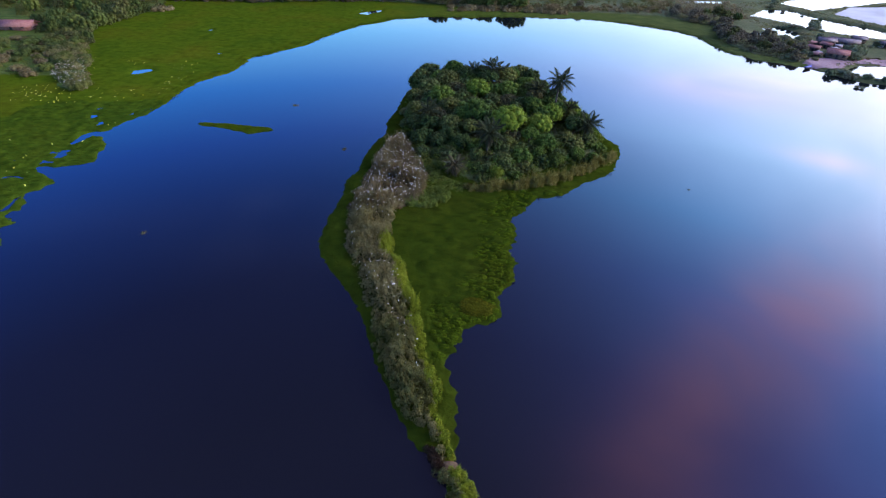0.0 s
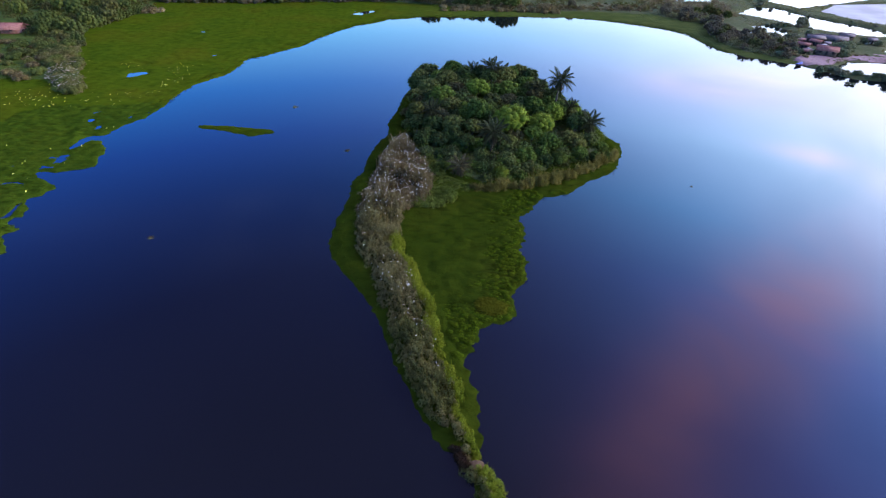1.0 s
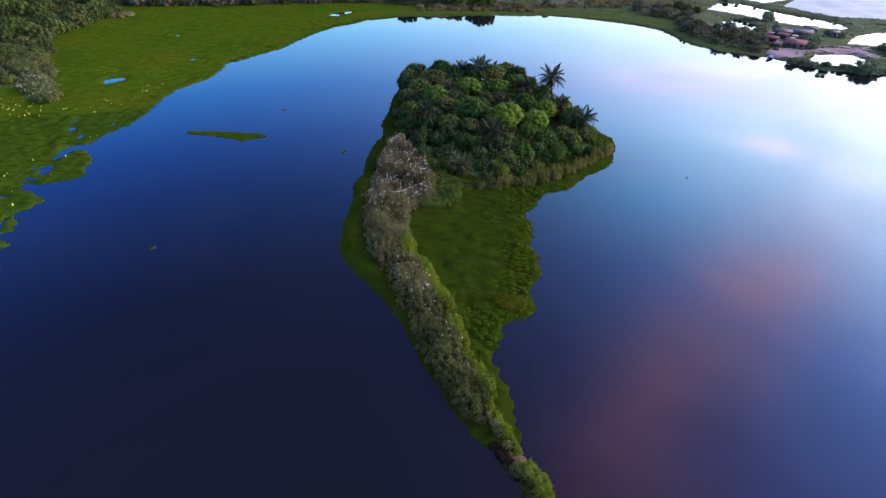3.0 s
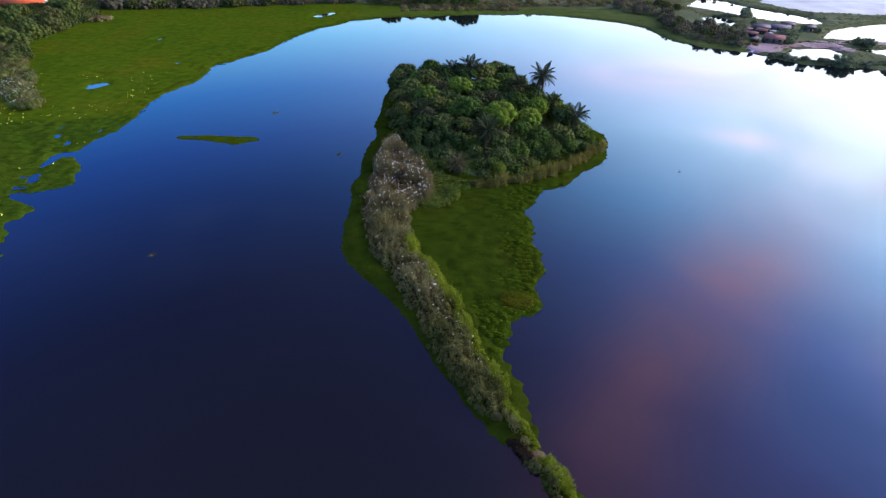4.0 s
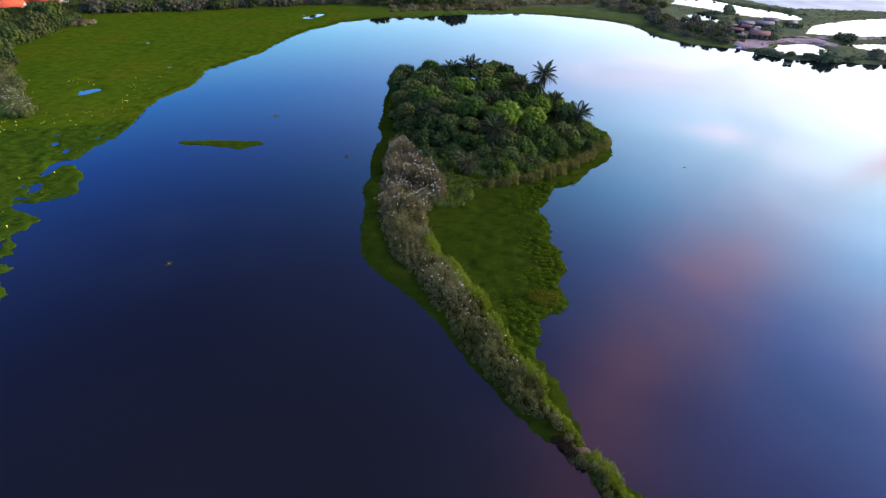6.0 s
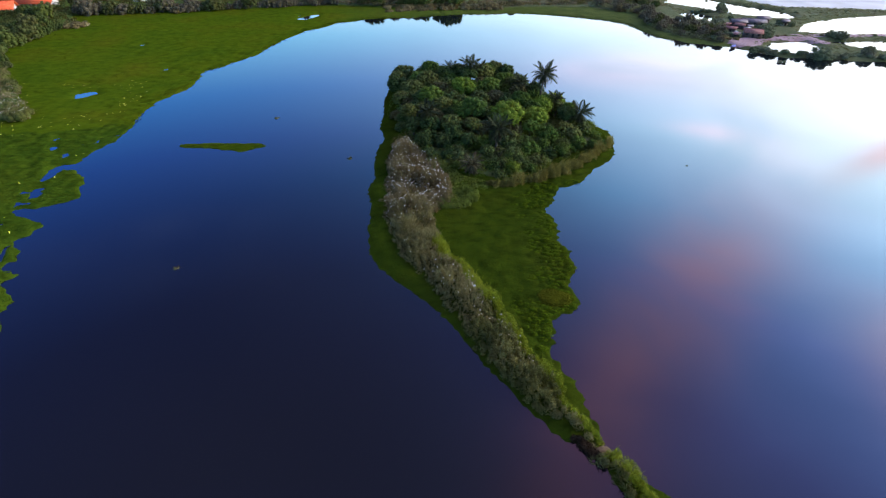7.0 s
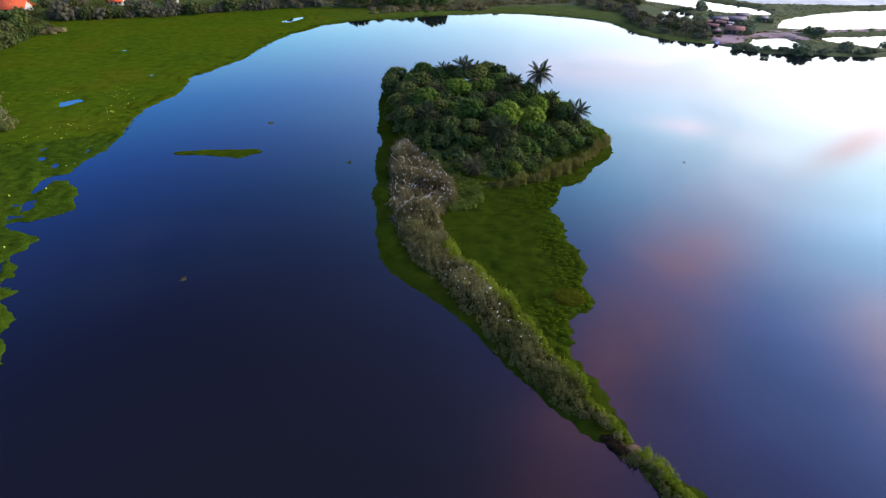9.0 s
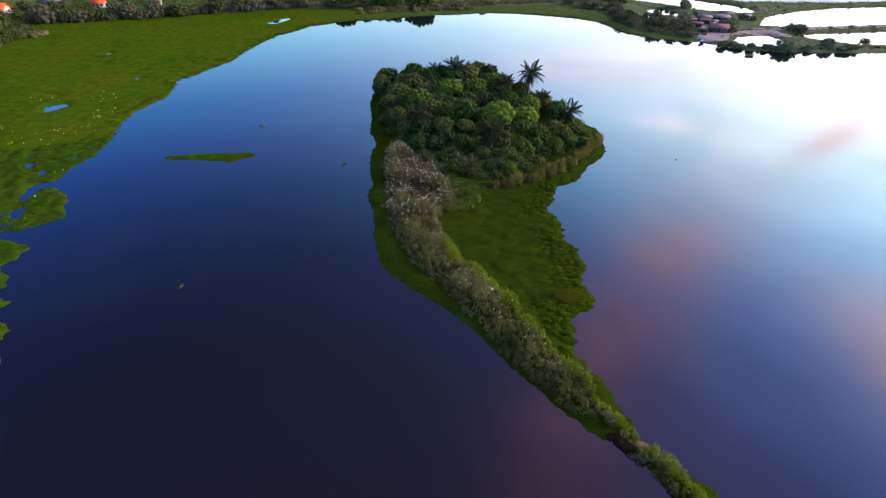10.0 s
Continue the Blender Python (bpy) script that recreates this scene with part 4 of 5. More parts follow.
def reed_clumps(gap, y0, y1, lie, count, long, wide, height=1.0, spread=0.62, twigs=2):
    """Clumps of arching leaves over the part of the spit that lie(x, y, f, metres from the eastern edge) picks."""
    x, y = jittered(-24, 14, y0, y1, gap)
    w, e = reed_span(y)
    f = (x - w) / (e - w)
    keep = (f > 0) & (f < 1) & lie(x, y, f, e - x)
    x, y, f = x[keep], y[keep], f[keep]
    h = height * reed_height(x, y, f) * RNG.uniform(0.78, 1.18, len(x))
    mounds = lumps(x, y, h, gap * spread * RNG.uniform(0.8, 1.3, len(x)), count, long, wide)
    n = twigs * len(x)
    x, y, h = np.repeat(x, twigs) + RNG.normal(size=n) * 0.3 * gap, np.repeat(y, twigs) + RNG.normal(size=n) * 0.3 * gap, np.repeat(h, twigs)
    return joined(mounds, blades(np.stack([x, y, 0.3 * h], 1), 0.9 * h * RNG.uniform(0.8, 1.15, n), 0.06, 0.3))


def is_green(x, y):
    return ((vnoise(x, y, 4) * 13 + 53 > y) & (y > 36)) | (y < 30)


def is_fringe(x, y, f, d):
    return ((d < np.interp(y, (36, 42, 50), (0.9, 1.3, 1.8)) + 0.6 * vnoise(y, x, 2.5)) & (y < 72 + 3 * vnoise(x, y, 2))) | ((y < 36.5) & (f > 0.76)) | ((y < 29.6) & (f > 0.45))


mound = reed_clumps(0.86, 31, 86, lambda x, y, f, d: ~is_fringe(x, y, f, d) & ~is_green(x, y), 120, 0.30, 0.085)
tagged(new("reed_bed", solid("reed_bed", *mound, M_REED)), "thick grey-brown reeds in clumps along the narrow spit", "reeds", kind="stuff")
mound = reed_clumps(0.80, 12, 60, lambda x, y, f, d: ~is_fringe(x, y, f, d) & is_green(x, y), 120, 0.32, 0.080)
tagged(new("green_reed_bed", solid("green_reed_bed", *mound, M_SALLOW)), "thick grey-green reeds at the tip of the spit", "reeds", kind="stuff")
fringe = reed_clumps(0.62, 12, 78, is_fringe, 95, 0.30, 0.065, 1.05, 0.7, 1)
tagged(new("grass_fringe", solid("grass_fringe", *fringe, M_FRINGE)), "bright yellow-green tall grass edging the spit", "grass", kind="stuff")
thicket = reed_clumps(1.05, 82, 115, lambda x, y, f, d: f > -1, 140, 0.28, 0.10, 1.0, 0.66, 14)
tagged(new("roost_thicket", solid("roost_thicket", *thicket, M_ROOST)), "grey-brown twiggy thicket on the neck of the island", "thicket", kind="stuff")

# fresh growth between thicket and grove
NECK = [(-9.6, 84.6), (-7.2, 82.8), (-4, 83.6), (-1, 85), (0, 89), (-2.6, 91.2), (-6, 90)]
GLADE = [(-6.2, 91), (-2, 91), (1, 89.5), (4, 92.5), (-1.5, 96), (-4, 101), (-8, 114), (-10, 113), (-8, 103)]
x, y = jittered(-11, 1, 82, 92, 0.95)
keep = inside(NECK, x, y) > 0
x, y = x[keep], y[keep]
h = 0.95 * (1 + 0.45 * vnoise(x, y, 2.4))
neck = lumps(x, y, h, 0.7 + 0 * x, 130, 0.26, 0.12)
x, y = jittered(-11, 5, 88, 115, 0.9)
keep = inside(GLADE, x, y) > 0
x, y = x[keep], y[keep]
h = (0.25 + 0.10 * (y - 94).clip(0, 14)) * (1 + 0.35 * vnoise(x, y, 2.4))
v, q = joined(neck, lumps(x, y, h, 0.7 + 0 * x, 80, 0.26, 0.11))
v[:, 2] += 0.36
tagged(new("neck_scrub", solid("neck_scrub", v, q, M_NECK)), "fresh green scrub between thicket and grove", "scrub", kind="stuff")

# low mounds of weed that crowd the eastern rim
x, y = jittered(-4, 24, 37, 91, 1.0, 0.42)
d = isle_depth(x, y)
rim = -inside(ISLE_EAST + [(60, 166), (60, 12)], x, y)
keep = (d > 0.55) & (rim < 6.5 + 2.5 * vnoise(x, y, 6)) & (x > reed_span(y)[1] + 1.6) & (y > 45)
x, y = x[keep], y[keep]
h = 0.42 * (1 + 0.4 * vnoise(x, y, 3)) * RNG.uniform(0.6, 1.2, len(x)) * np.clip(1.3 - rim[keep] / 10, 0.4, 1)
d = RNG.normal(size=(len(x), 70, 3))
d[..., 2] = abs(d[..., 2]) + 0.15
d /= np.linalg.norm(d, axis=2, keepdims=True)
wide = RNG.uniform(0.36, 0.56, len(x))
at = np.stack([x, y, 0.2 + 0 * x], 1)[:, None] + d * np.stack([1.5 * wide, wide, 0.8 * h], 1)[:, None]
v, q = leaves(at.reshape(-1, 3), (0.8 * d + [0, 0, 0.8]).reshape(-1, 3), 0.15, 0.14)
tagged(new("weed_mounds", solid("weed_mounds", v, q, M_MOUND)), "billowing low mounds of floating weed along the rim", "water plants", kind="stuff")

# the break in the spit
y = RNG.uniform(29.6, 32.2, 60)
x = -1.55 - 0.55 * (y - 31) + RNG.uniform(-0.4, 0.5, 60)
tagged(new("dead_reeds", solid("dead_reeds", *lumps(x, y, 0.6 + 0 * x, 0.4 + 0 * x, 46, 0.30, 0.07), M_DEAD_SHADED)), "flattened dead reeds at the spit's break, darkened as the bank's shaded side", "reeds", kind="stuff")
V, Q = grid(np.arange(-1.6, 2.2, 0.15), np.arange(28.8, 31.8, 0.15), lambda x, y: 0.55 - 0.45 * np.hypot((x - 0.2) / 1.3, (y - 30.1) / 0.75) ** 2 + 0.12 * vnoise(x, y, 0.6), lambda x, y: np.hypot((x - 0.1) / 0.75, (y - 30.1) / 0.5) < 1.1)
tagged(new("sand_bar", solid("sand_bar", V, Q, M_SAND, True)), "small pale bare hump of earth across the spit", "bare ground", kind="structure")


def pale_specks(name, x, y, z, size, material, label, category):
    """Small pale specks, each of three crossed blades."""
    at = np.stack([x, y, z], 1)
    long = size * RNG.uniform(0.4, 1.5, len(x))
    sprigs = [leaves(at + RNG.normal(size=at.shape) * 0.03, RNG.normal(size=at.shape) * 0.4 + lean, long, 0.7 * long) for lean in ([0, -0.4, 1], [0.8, -0.6, 0.3], [-0.8, -0.6, 0.3])]
    return tagged(new(name, solid(name, *joined(*sprigs), material)), label, category, kind="stuff")


t = np.linspace(0, 1, 62).repeat(2)
x, y = 4.5 + 33.5 * t + RNG.uniform(-0.6, 0.6, 124), 90.8 + 17.5 * t * t + RNG.uniform(-0.7, 1.7, 124)
h = (1.75 + 0.75 * vnoise(x, y, 4)) * RNG.uniform(0.6, 1.35, 124)
hedge = joined(lumps(x, y, h, RNG.uniform(0.5, 0.95, 124), 170, 0.34, 0.09), blades(np.stack([x, y, 0.4 * h], 1).repeat(14, 0) + RNG.normal(size=(1736, 3)) * [0.35, 0.35, 0.1], 0.8 * h.repeat(14) * RNG.uniform(0.7, 1.2, 1736), 0.07, 0.35))
tagged(new("dry_reed_hedge", solid("dry_reed_hedge", *hedge, M_HEDGE)), "tall brownish reeds along the front of the grove", "reeds", kind="stuff")
scrub("undergrowth", WOOD, 0.26, 3.2, 1.8, 40, 0.30, M_UNDER, "tangled green undergrowth beneath the island trees")
# specks added in place of the egrets that roost here
x, y = jittered(-20, -5, 78, 112, 0.95, 0.5)
w, e = reed_span(y)
x2, y2, _ = strip_points(130, 42, 78, 0.15, 0.85)
keep = ((x - w) / (e - w) > 0.02) & ((x - w) / (e - w) < 0.98) & (RNG.random(len(x)) < np.clip((y - 76) / 8, 0, 1))
x2, y2 = x2[vnoise(x2, y2, 5) > -0.1], y2[vnoise(x2, y2, 5) > -0.1]
x, y = np.append(x[keep], x2), np.append(y[keep], y2)
w, e = reed_span(y)
pale_specks("whitened_tips", x, y, 0.12 + 1.05 * reed_height(x, y, (x - w) / (e - w)), np.where(y < 78, 0.12, 0.15), M_WHITE, "white specks standing in for egrets roosting on thicket and reeds", "twigs")

# mounds of weed that crowd the rim of the marsh
RNG = np.random.default_rng(26)
x, y = jittered(-90, 116, 136, 274, 1.5, 0.45)
d = inside(MARSH, x, y)
keep = (d > 0.2) & (d < 3.2 + 2.2 * vnoise(x, y, 9)) & (y > 136)
x, y = x[keep], y[keep]
keep = marsh_depth(x, y) > -0.1
x, y = x[keep], y[keep]
d = RNG.normal(size=(len(x), 34, 3))
d[..., 2] = abs(d[..., 2]) + 0.15
d /= np.linalg.norm(d, axis=2, keepdims=True)
wide, h = RNG.uniform(0.5, 0.95, len(x)), RNG.uniform(0.2, 0.4, len(x))
at = np.stack([x, y, 0.15 + 0 * x], 1)[:, None] + d * np.stack([1.4 * wide, wide, h], 1)[:, None]
tagged(new("marsh_rim", solid("marsh_rim", *leaves(at.reshape(-1, 3), (0.5 * d + [0, 0, 1]).reshape(-1, 3), 0.28, 0.26), M_WEED)), "billowing tufts along the rim of the weed mat", "water plants", kind="stuff")

# ---- shores ----
RNG = np.random.default_rng(23)
SHORE_TREES = [dome_tree(r, tall, h, n, 44, 0.40, M_LEAF_FAR, label) for r, tall, h, n, label in (
    (4.4, 3.6, 6.4, 21, "leafy olive green tree on the lake shore"),
    (3.8, 2.9, 5.0, 18, "rounded dark green tree on the lake shore"),
    (4.2, 4.0, 7.8, 22, "tall dark tree on the lake shore"))]
NORTH_TREES = [dome_tree(r, tall, h, n, 44, 0.40, M_NORTH, label) for r, tall, h, n, label in (
    (4.4, 3.5, 6.0, 20, "dull brownish-green tree on the far shore"),
    (3.9, 2.8, 4.7, 18, "low rounded grey-brown tree on the far shore"),
    (3.9, 3.8, 7.4, 20, "tall dull olive tree on the far shore"))]
for tree, x in zip(NORTH_TREES, (-120, -75, -45)):
    tree.matrix_basis = pose(x, 306, 0.3)
SHORE_SHRUBS = [shrub(h, r, n, 60, 0.42, M_LEAF_FAR, "dense green shrub on the lake shore") for h, r, n in ((2.8, 2.6, 9), (2.1, 2.2, 7))]
SHORE_DRY = [shrub(h, r, n, 60, 0.42, M_RUSSET, "brown dry scrub on the lake shore") for h, r, n in ((2.4, 2.4, 8), (1.9, 2.0, 6))]

WOOD_WEST = [(-148, 211), (-146, 240), (-142, 268), (-148, 290), (-150, 325), (-235, 330), (-235, 260), (-200, 245), (-176, 224), (-165, 206)]
HEAD_WEST = [(-104, 141), (-111, 157), (-127, 181), (-145, 210), (-158, 214), (-151, 192), (-134, 171), (-119, 152), (-111, 142)]
LOW_WEST = [(-134, 155), (-125, 162), (-138, 180), (-160, 200), (-215, 205), (-215, 150)]
BELT_NORTH = [(-148, 288), (-100, 292), (-54, 302), (-35, 305), (-14, 301), (17, 292), (47, 289), (80, 291), (112, 290), (122, 300), (130, 375), (-150, 385)]
BANK_EAST = [(112, 288), (124, 266), (119.5, 241), (118, 226), (122, 212), (133, 201), (137, 206), (133, 222), (128, 234), (133, 256), (136, 280), (130, 291), (122, 300)]
HAMLET = [(133, 202), (139, 206), (147, 222), (158, 236), (166, 250), (152, 258), (138, 240), (135, 222)]
put(SHORE_TREES, [p for p in scatter(WOOD_WEST, 62, 4.6) if math.dist(p, (-183, 280)) > 11 and not (-186 < p[0] < -158 and 291 < p[1] < 318) and math.dist(p, (-176, 211)) > 8 and math.dist(p, (-187, 291)) > 10], 0.75, 1.15)
put(SHORE_SHRUBS, scatter(HEAD_WEST, 18, 3.8), 0.75, 1.2)
HEAD_SHRUBS = [shrub(h, r, n, 90, 0.30, M_HEAD, "grey-green twiggy shrub on the western point") for h, r, n in ((2.6, 2.3, 9), (2.0, 1.9, 7))]
put(HEAD_SHRUBS, scatter(HEAD_WEST, 34, 2.9), 0.75, 1.2)
put(SHORE_DRY, scatter(LOW_WEST, 10, 6) + scatter(BELT_NORTH[:9] + [(110, 305), (-140, 310)], 26, 6), 0.7, 1.3)
for p in scatter(BELT_NORTH, 14, 12):
    collect(NORTH_TREES, pose(*p, float(ground_z(*p)) - 0.05, 0, 0, RNG.uniform(0, 360)) @ Matrix.Scale(RNG.uniform(0.5, 1.0), 4))
FRONT = BELT_NORTH[:9] + [(110, 308), (60, 306), (-30, 322), (-150, 312)]
for p in scatter(FRONT, 56, 5.0):
    if p[0] < -25 and p[0] > -60:
        collect(NORTH_TREES, pose(*p, float(ground_z(*p)) - 0.6, 0, 0, RNG.uniform(0, 360)) @ Matrix.Scale(RNG.uniform(0.65, 1.05), 4))
    elif p[0] >= -25:
        copy_thing(SHORE_DRY[int(RNG.integers(2))], pose(*p, float(ground_z(*p)) - 0.1, 0, 0, RNG.uniform(0, 360)) @ Matrix.Scale(RNG.uniform(0.9, 1.6), 4))
for x, y, k in ((-15.5, 302, 0.7), (-9.5, 300, 1.25), (-6, 299.5, 1.2), (5, 296, 0.75), (9.5, 295, 0.8), (14, 294, 0.85), (19, 293, 0.9), (26, 292, 0.95), (31, 291.5, 1.25), (35.5, 291, 1.1)):
    copy_thing(SHORE_TREES[2], pose(x, y, 0.3, 0, 0, 70 * k) @ Matrix.Scale(k, 4))
for p in scatter(BANK_EAST, 26, 5.5):
    if min(math.dist(p, (144, 243)), math.dist(p, (150, 250))) < 9:
        continue
    collect(NORTH_TREES, pose(*p, float(ground_z(*p)) - 0.05, 0, 0, RNG.uniform(0, 360)) @ Matrix.Scale(RNG.uniform(0.45, 0.8), 4))
THICKET_WEST = [(-129, 157), (-124, 163), (-137, 181), (-154, 198), (-170, 198), (-166, 180), (-146, 160)]
for i, p in enumerate(scatter(THICKET_WEST, 34, 3.4)):
    copy_thing((SHORE_DRY + HEAD_SHRUBS + SHORE_SHRUBS)[i % 6], pose(*p, float(ground_z(*p)) - 0.15, 0, 0, RNG.uniform(0, 360)) @ Matrix.Scale(RNG.uniform(0.7, 1.2), 4))
scrub("west_scrub", WOOD_WEST, 0.10, 2.4, 2.2, 60, 0.42, M_SCRUB, "dense mixed green scrub under the western trees")
scrub("point_scrub", HEAD_WEST, 0.45, 2.2, 1.3, 55, 0.30, M_REED, "pale grey-green scrub on the western point")
scrub("meadow_scrub", LOW_WEST, 0.28, 0.45, 1.4, 30, 0.30, M_NECK, "low green tussocks on the western meadow")
BRUSH = [(-60, 301), (-35, 304), (-14, 300), (17, 291), (47, 288), (80, 290), (112, 289), (110, 297), (80, 299), (47, 298), (17, 301), (-14, 310), (-35, 314), (-60, 312)]
scrub("shore_brush", BRUSH, 0.16, 2.4, 1.9, 46, 0.42, M_BRUSH, "brown brush lining the far shore")
scrub("north_scrub", BELT_NORTH, 0.045, 3.4, 3.0, 40, 0.55, M_SCRUB, "olive and brown scrub along the far shore")
scrub("bank_brush", [(112, 301), (138, 292), (150, 272), (158, 300), (165, 330), (150, 350), (118, 350)], 0.16, 2.4, 2.0, 46, 0.42, M_BRUSH, "brown brush and weeds between the shore and the ponds")
DIKES = [(137, 182), (330, 135), (345, 300), (300, 345), (205, 352), (160, 326), (150, 300), (150, 262), (170, 246), (190, 236), (180, 214), (160, 204), (147, 200)]
scrub("dike_scrub", DIKES, 0.22, 0.5, 0.9, 18, 0.40, M_HAZED, "rough grass and low scrub on the pond dikes")
scrub("hamlet_scrub", HAMLET, 0.28, 1.6, 1.4, 50, 0.36, M_HAZED, "brownish scrub and weeds round the huts")
scrub("bank_scrub", BANK_EAST, 0.34, 2.2, 2.0, 50, 0.40, M_HAZED, "dark green scrub on the eastern bank")


def stand(kinds, x, y, k):
    tree = kinds[0].name.startswith("broadleaf")
    m = pose(x, y, max(float(ground_z(x, y)), 0.1) - 0.05 - (1.0 * k if tree else 0.0), 0, 0, RNG.uniform(0, 360)) @ Matrix.Scale(k, 4)
    if kinds[0] in NORTH_TREES:
        collect(kinds, m)
    else:
        copy_thing(kinds[int(RNG.integers(len(kinds)))], m)


def row_of(kinds, a, b, count, low, high, loose=1.0):
    """Plants in a loose row along a dike."""
    for t in np.linspace(0, 1, count):
        x, y = (a[i] + (b[i] - a[i]) * t + RNG.uniform(-loose, loose) for i in (0, 1))
        stand(kinds, float(x), float(y), RNG.uniform(low, high))


# bushes and small trees on the dikes
RNG = np.random.default_rng(24)
EAST_TREES = [dome_tree(r, tall, h, n, 44, 0.40, M_EAST_HAZED, label) for r, tall, h, n, label in (
    (4.2, 3.4, 6.2, 21, "grey-green tree on the pond dikes, paled for haze"),
    (3.7, 2.9, 5.0, 18, "low rounded grey-green tree on the pond dikes"))]
EAST_SHRUBS = [shrub(h, r, n, 60, 0.42, M_EAST_HAZED, "grey-green shrub on the pond dikes, paled for haze") for h, r, n in ((2.8, 2.6, 9), (2.1, 2.2, 7))]
for x, y, k in ((181, 273, 0.75), (161, 213, 1.15), (164, 215, 1.15), (170, 222, 0.6), (148, 226, 0.5), (142, 213, 0.45), (176, 236, 0.5), (161, 229, 0.5), (153, 223, 0.4), (168, 246, 0.5), (145, 208, 0.35), (187, 227, 0.5), (158, 209, 0.3), (184, 231, 0.55), (188.5, 204.5, 0.85), (178, 175, 0.7), (182, 177, 0.6), (200, 177, 0.55), (176, 172, 0.55), (247, 203, 0.6), (150, 252, 0.5), (146, 236, 0.55), (152, 236, 0.6)):
    stand(EAST_TREES, x, y, k)
for x, y, k in ((156.2, 174.6, 1.2), (159.6, 173.6, 0.7), (152.6, 175.4, 0.45), (189.8, 200.6, 0.75), (182.7, 169.6, 0.62), (186, 169, 0.45), (150.5, 178.4, 0.4), (136, 186, 0.5), (140, 182, 0.4), (165, 172, 0.35), (175, 263, 0.8), (157.4, 206.5, 0.85), (159.6, 208.5, 0.6)):
    stand(EAST_TREES, x, y, k)
WOODED_BANK = [(119.5, 243), (121.5, 228), (126, 214), (131, 205), (140, 208), (147, 222), (140, 236), (129, 247), (124, 262)]
for p in scatter(WOODED_BANK, 34, 3.6):
    collect(SHORE_TREES if RNG.random() < 0.25 else NORTH_TREES, pose(*p, float(ground_z(*p)) - 0.8, 0, 0, RNG.uniform(0, 360)) @ Matrix.Scale(RNG.uniform(0.45, 0.85), 4))
for p in scatter([(140, 208), (148, 212), (160, 222), (170, 236), (182, 232), (176, 222), (164, 212), (154, 208)], 12, 3.5):
    copy_thing(EAST_TREES[int(RNG.integers(2))], pose(*p, float(ground_z(*p)) - 0.4, 0, 0, RNG.uniform(0, 360)) @ Matrix.Scale(RNG.uniform(0.25, 0.45), 4))
for x, y, k in ((139, 288, 0.9), (142.5, 286, 0.8), (134.6, 292, 0.9), (146, 281, 0.7)):
    stand(SHORE_TREES, x, y, k)
for x, y, k in ((120.5, 272, 1.5), (122, 277, 1.4), (121.7, 290, 1.5), (122.8, 301, 1.5), (118, 296, 1.3), (126, 281, 1.4)):
    stand(SHORE_DRY, x, y, k)
row_of(SHORE_TREES, (-150, 214), (-147, 240), 7, 0.8, 1.15, 1.5)
row_of(SHORE_TREES, (-147, 240), (-144, 264), 6, 0.7, 1.0, 1.5)
row_of(SHORE_TREES[:2], (-136, 196), (-149, 213), 5, 0.5, 0.75)
row_of(NORTH_TREES + SHORE_TREES, (-148, 287), (-100, 291.5), 17, 0.6, 1.35, 1.8)
row_of(NORTH_TREES + SHORE_TREES, (-100, 291.5), (-54, 301.5), 15, 0.55, 1.2, 1.8)
row_of(NORTH_TREES, (-54, 301), (-30, 303.5), 7, 0.5, 0.8, 1.2)
for x, y, k in ((-164, 211, 0.75), (-158.5, 210, 0.8), (-159, 230, 0.9), (-151, 234, 0.9), (-149, 246, 0.85), (-166, 222, 0.9), (-176, 226, 0.9), (-186, 214, 0.7), (-141.5, 257.5, 0.75)):
    stand(SHORE_TREES, x, y, k)
for x, y, k in ((-139.5, 257.5, 1.9), (-137, 260, 1.5), (-105, 287.5, 1.6), (-131, 154.5, 1.3), (-134, 157, 1.1), (-138, 159.5, 1.2), (-149, 182, 1.2)):
    stand(SHORE_DRY, x, y, k)
for x, y, k in ((136.4, 171.6, 0.42), (137.8, 171.0, 0.32)):
    stand(EAST_SHRUBS, x, y, k)
row_of(EAST_SHRUBS, (138, 190), (146, 180), 8, 0.25, 0.7, 1.2)
row_of(EAST_SHRUBS, (146, 180), (180, 170), 15, 0.25, 0.7, 1.0)
row_of(SHORE_DRY, (182, 170), (212, 166), 12, 0.3, 0.8, 1.2)
row_of(EAST_SHRUBS, (212, 166), (300, 132), 10, 0.5, 0.9)
row_of(SHORE_DRY, (184, 206), (196, 206), 5, 0.4, 0.7)
row_of(EAST_SHRUBS, (198, 205), (330, 191), 12, 0.3, 0.5)
row_of(EAST_SHRUBS, (160, 268), (176, 258), 8, 0.4, 0.8)
row_of(EAST_SHRUBS, (136, 232), (158, 238), 9, 0.5, 1.0, 1.5)
row_of(SHORE_DRY, (-3, 282), (20, 286), 9, 0.8, 1.5, 1.6)
row_of(SHORE_DRY, (20, 287), (58, 282), 13, 0.8, 1.6, 1.8)
row_of(SHORE_DRY, (0, 291), (60, 289), 16, 0.9, 1.8, 2.2)
row_of(SHORE_DRY, (150, 207), (169, 208.6), 8, 0.3, 0.55, 0.6)
row_of(SHORE_DRY, (130, 208), (140, 203), 6, 0.5, 0.9)
row_of(EAST_SHRUBS, (186, 312), (216, 268), 6, 0.3, 0.5)
row_of(EAST_SHRUBS, (215, 258), (330, 256), 8, 0.3, 0.6)
row_of(EAST_SHRUBS, (186, 322), (205, 350), 5, 0.5, 0.9)

row_of(SHORE_SHRUBS, (-197, 282), (-172, 287), 8, 0.8, 1.2)
row_of(SHORE_SHRUBS, (-175, 296), (-160, 299), 7, 0.7, 1.1)

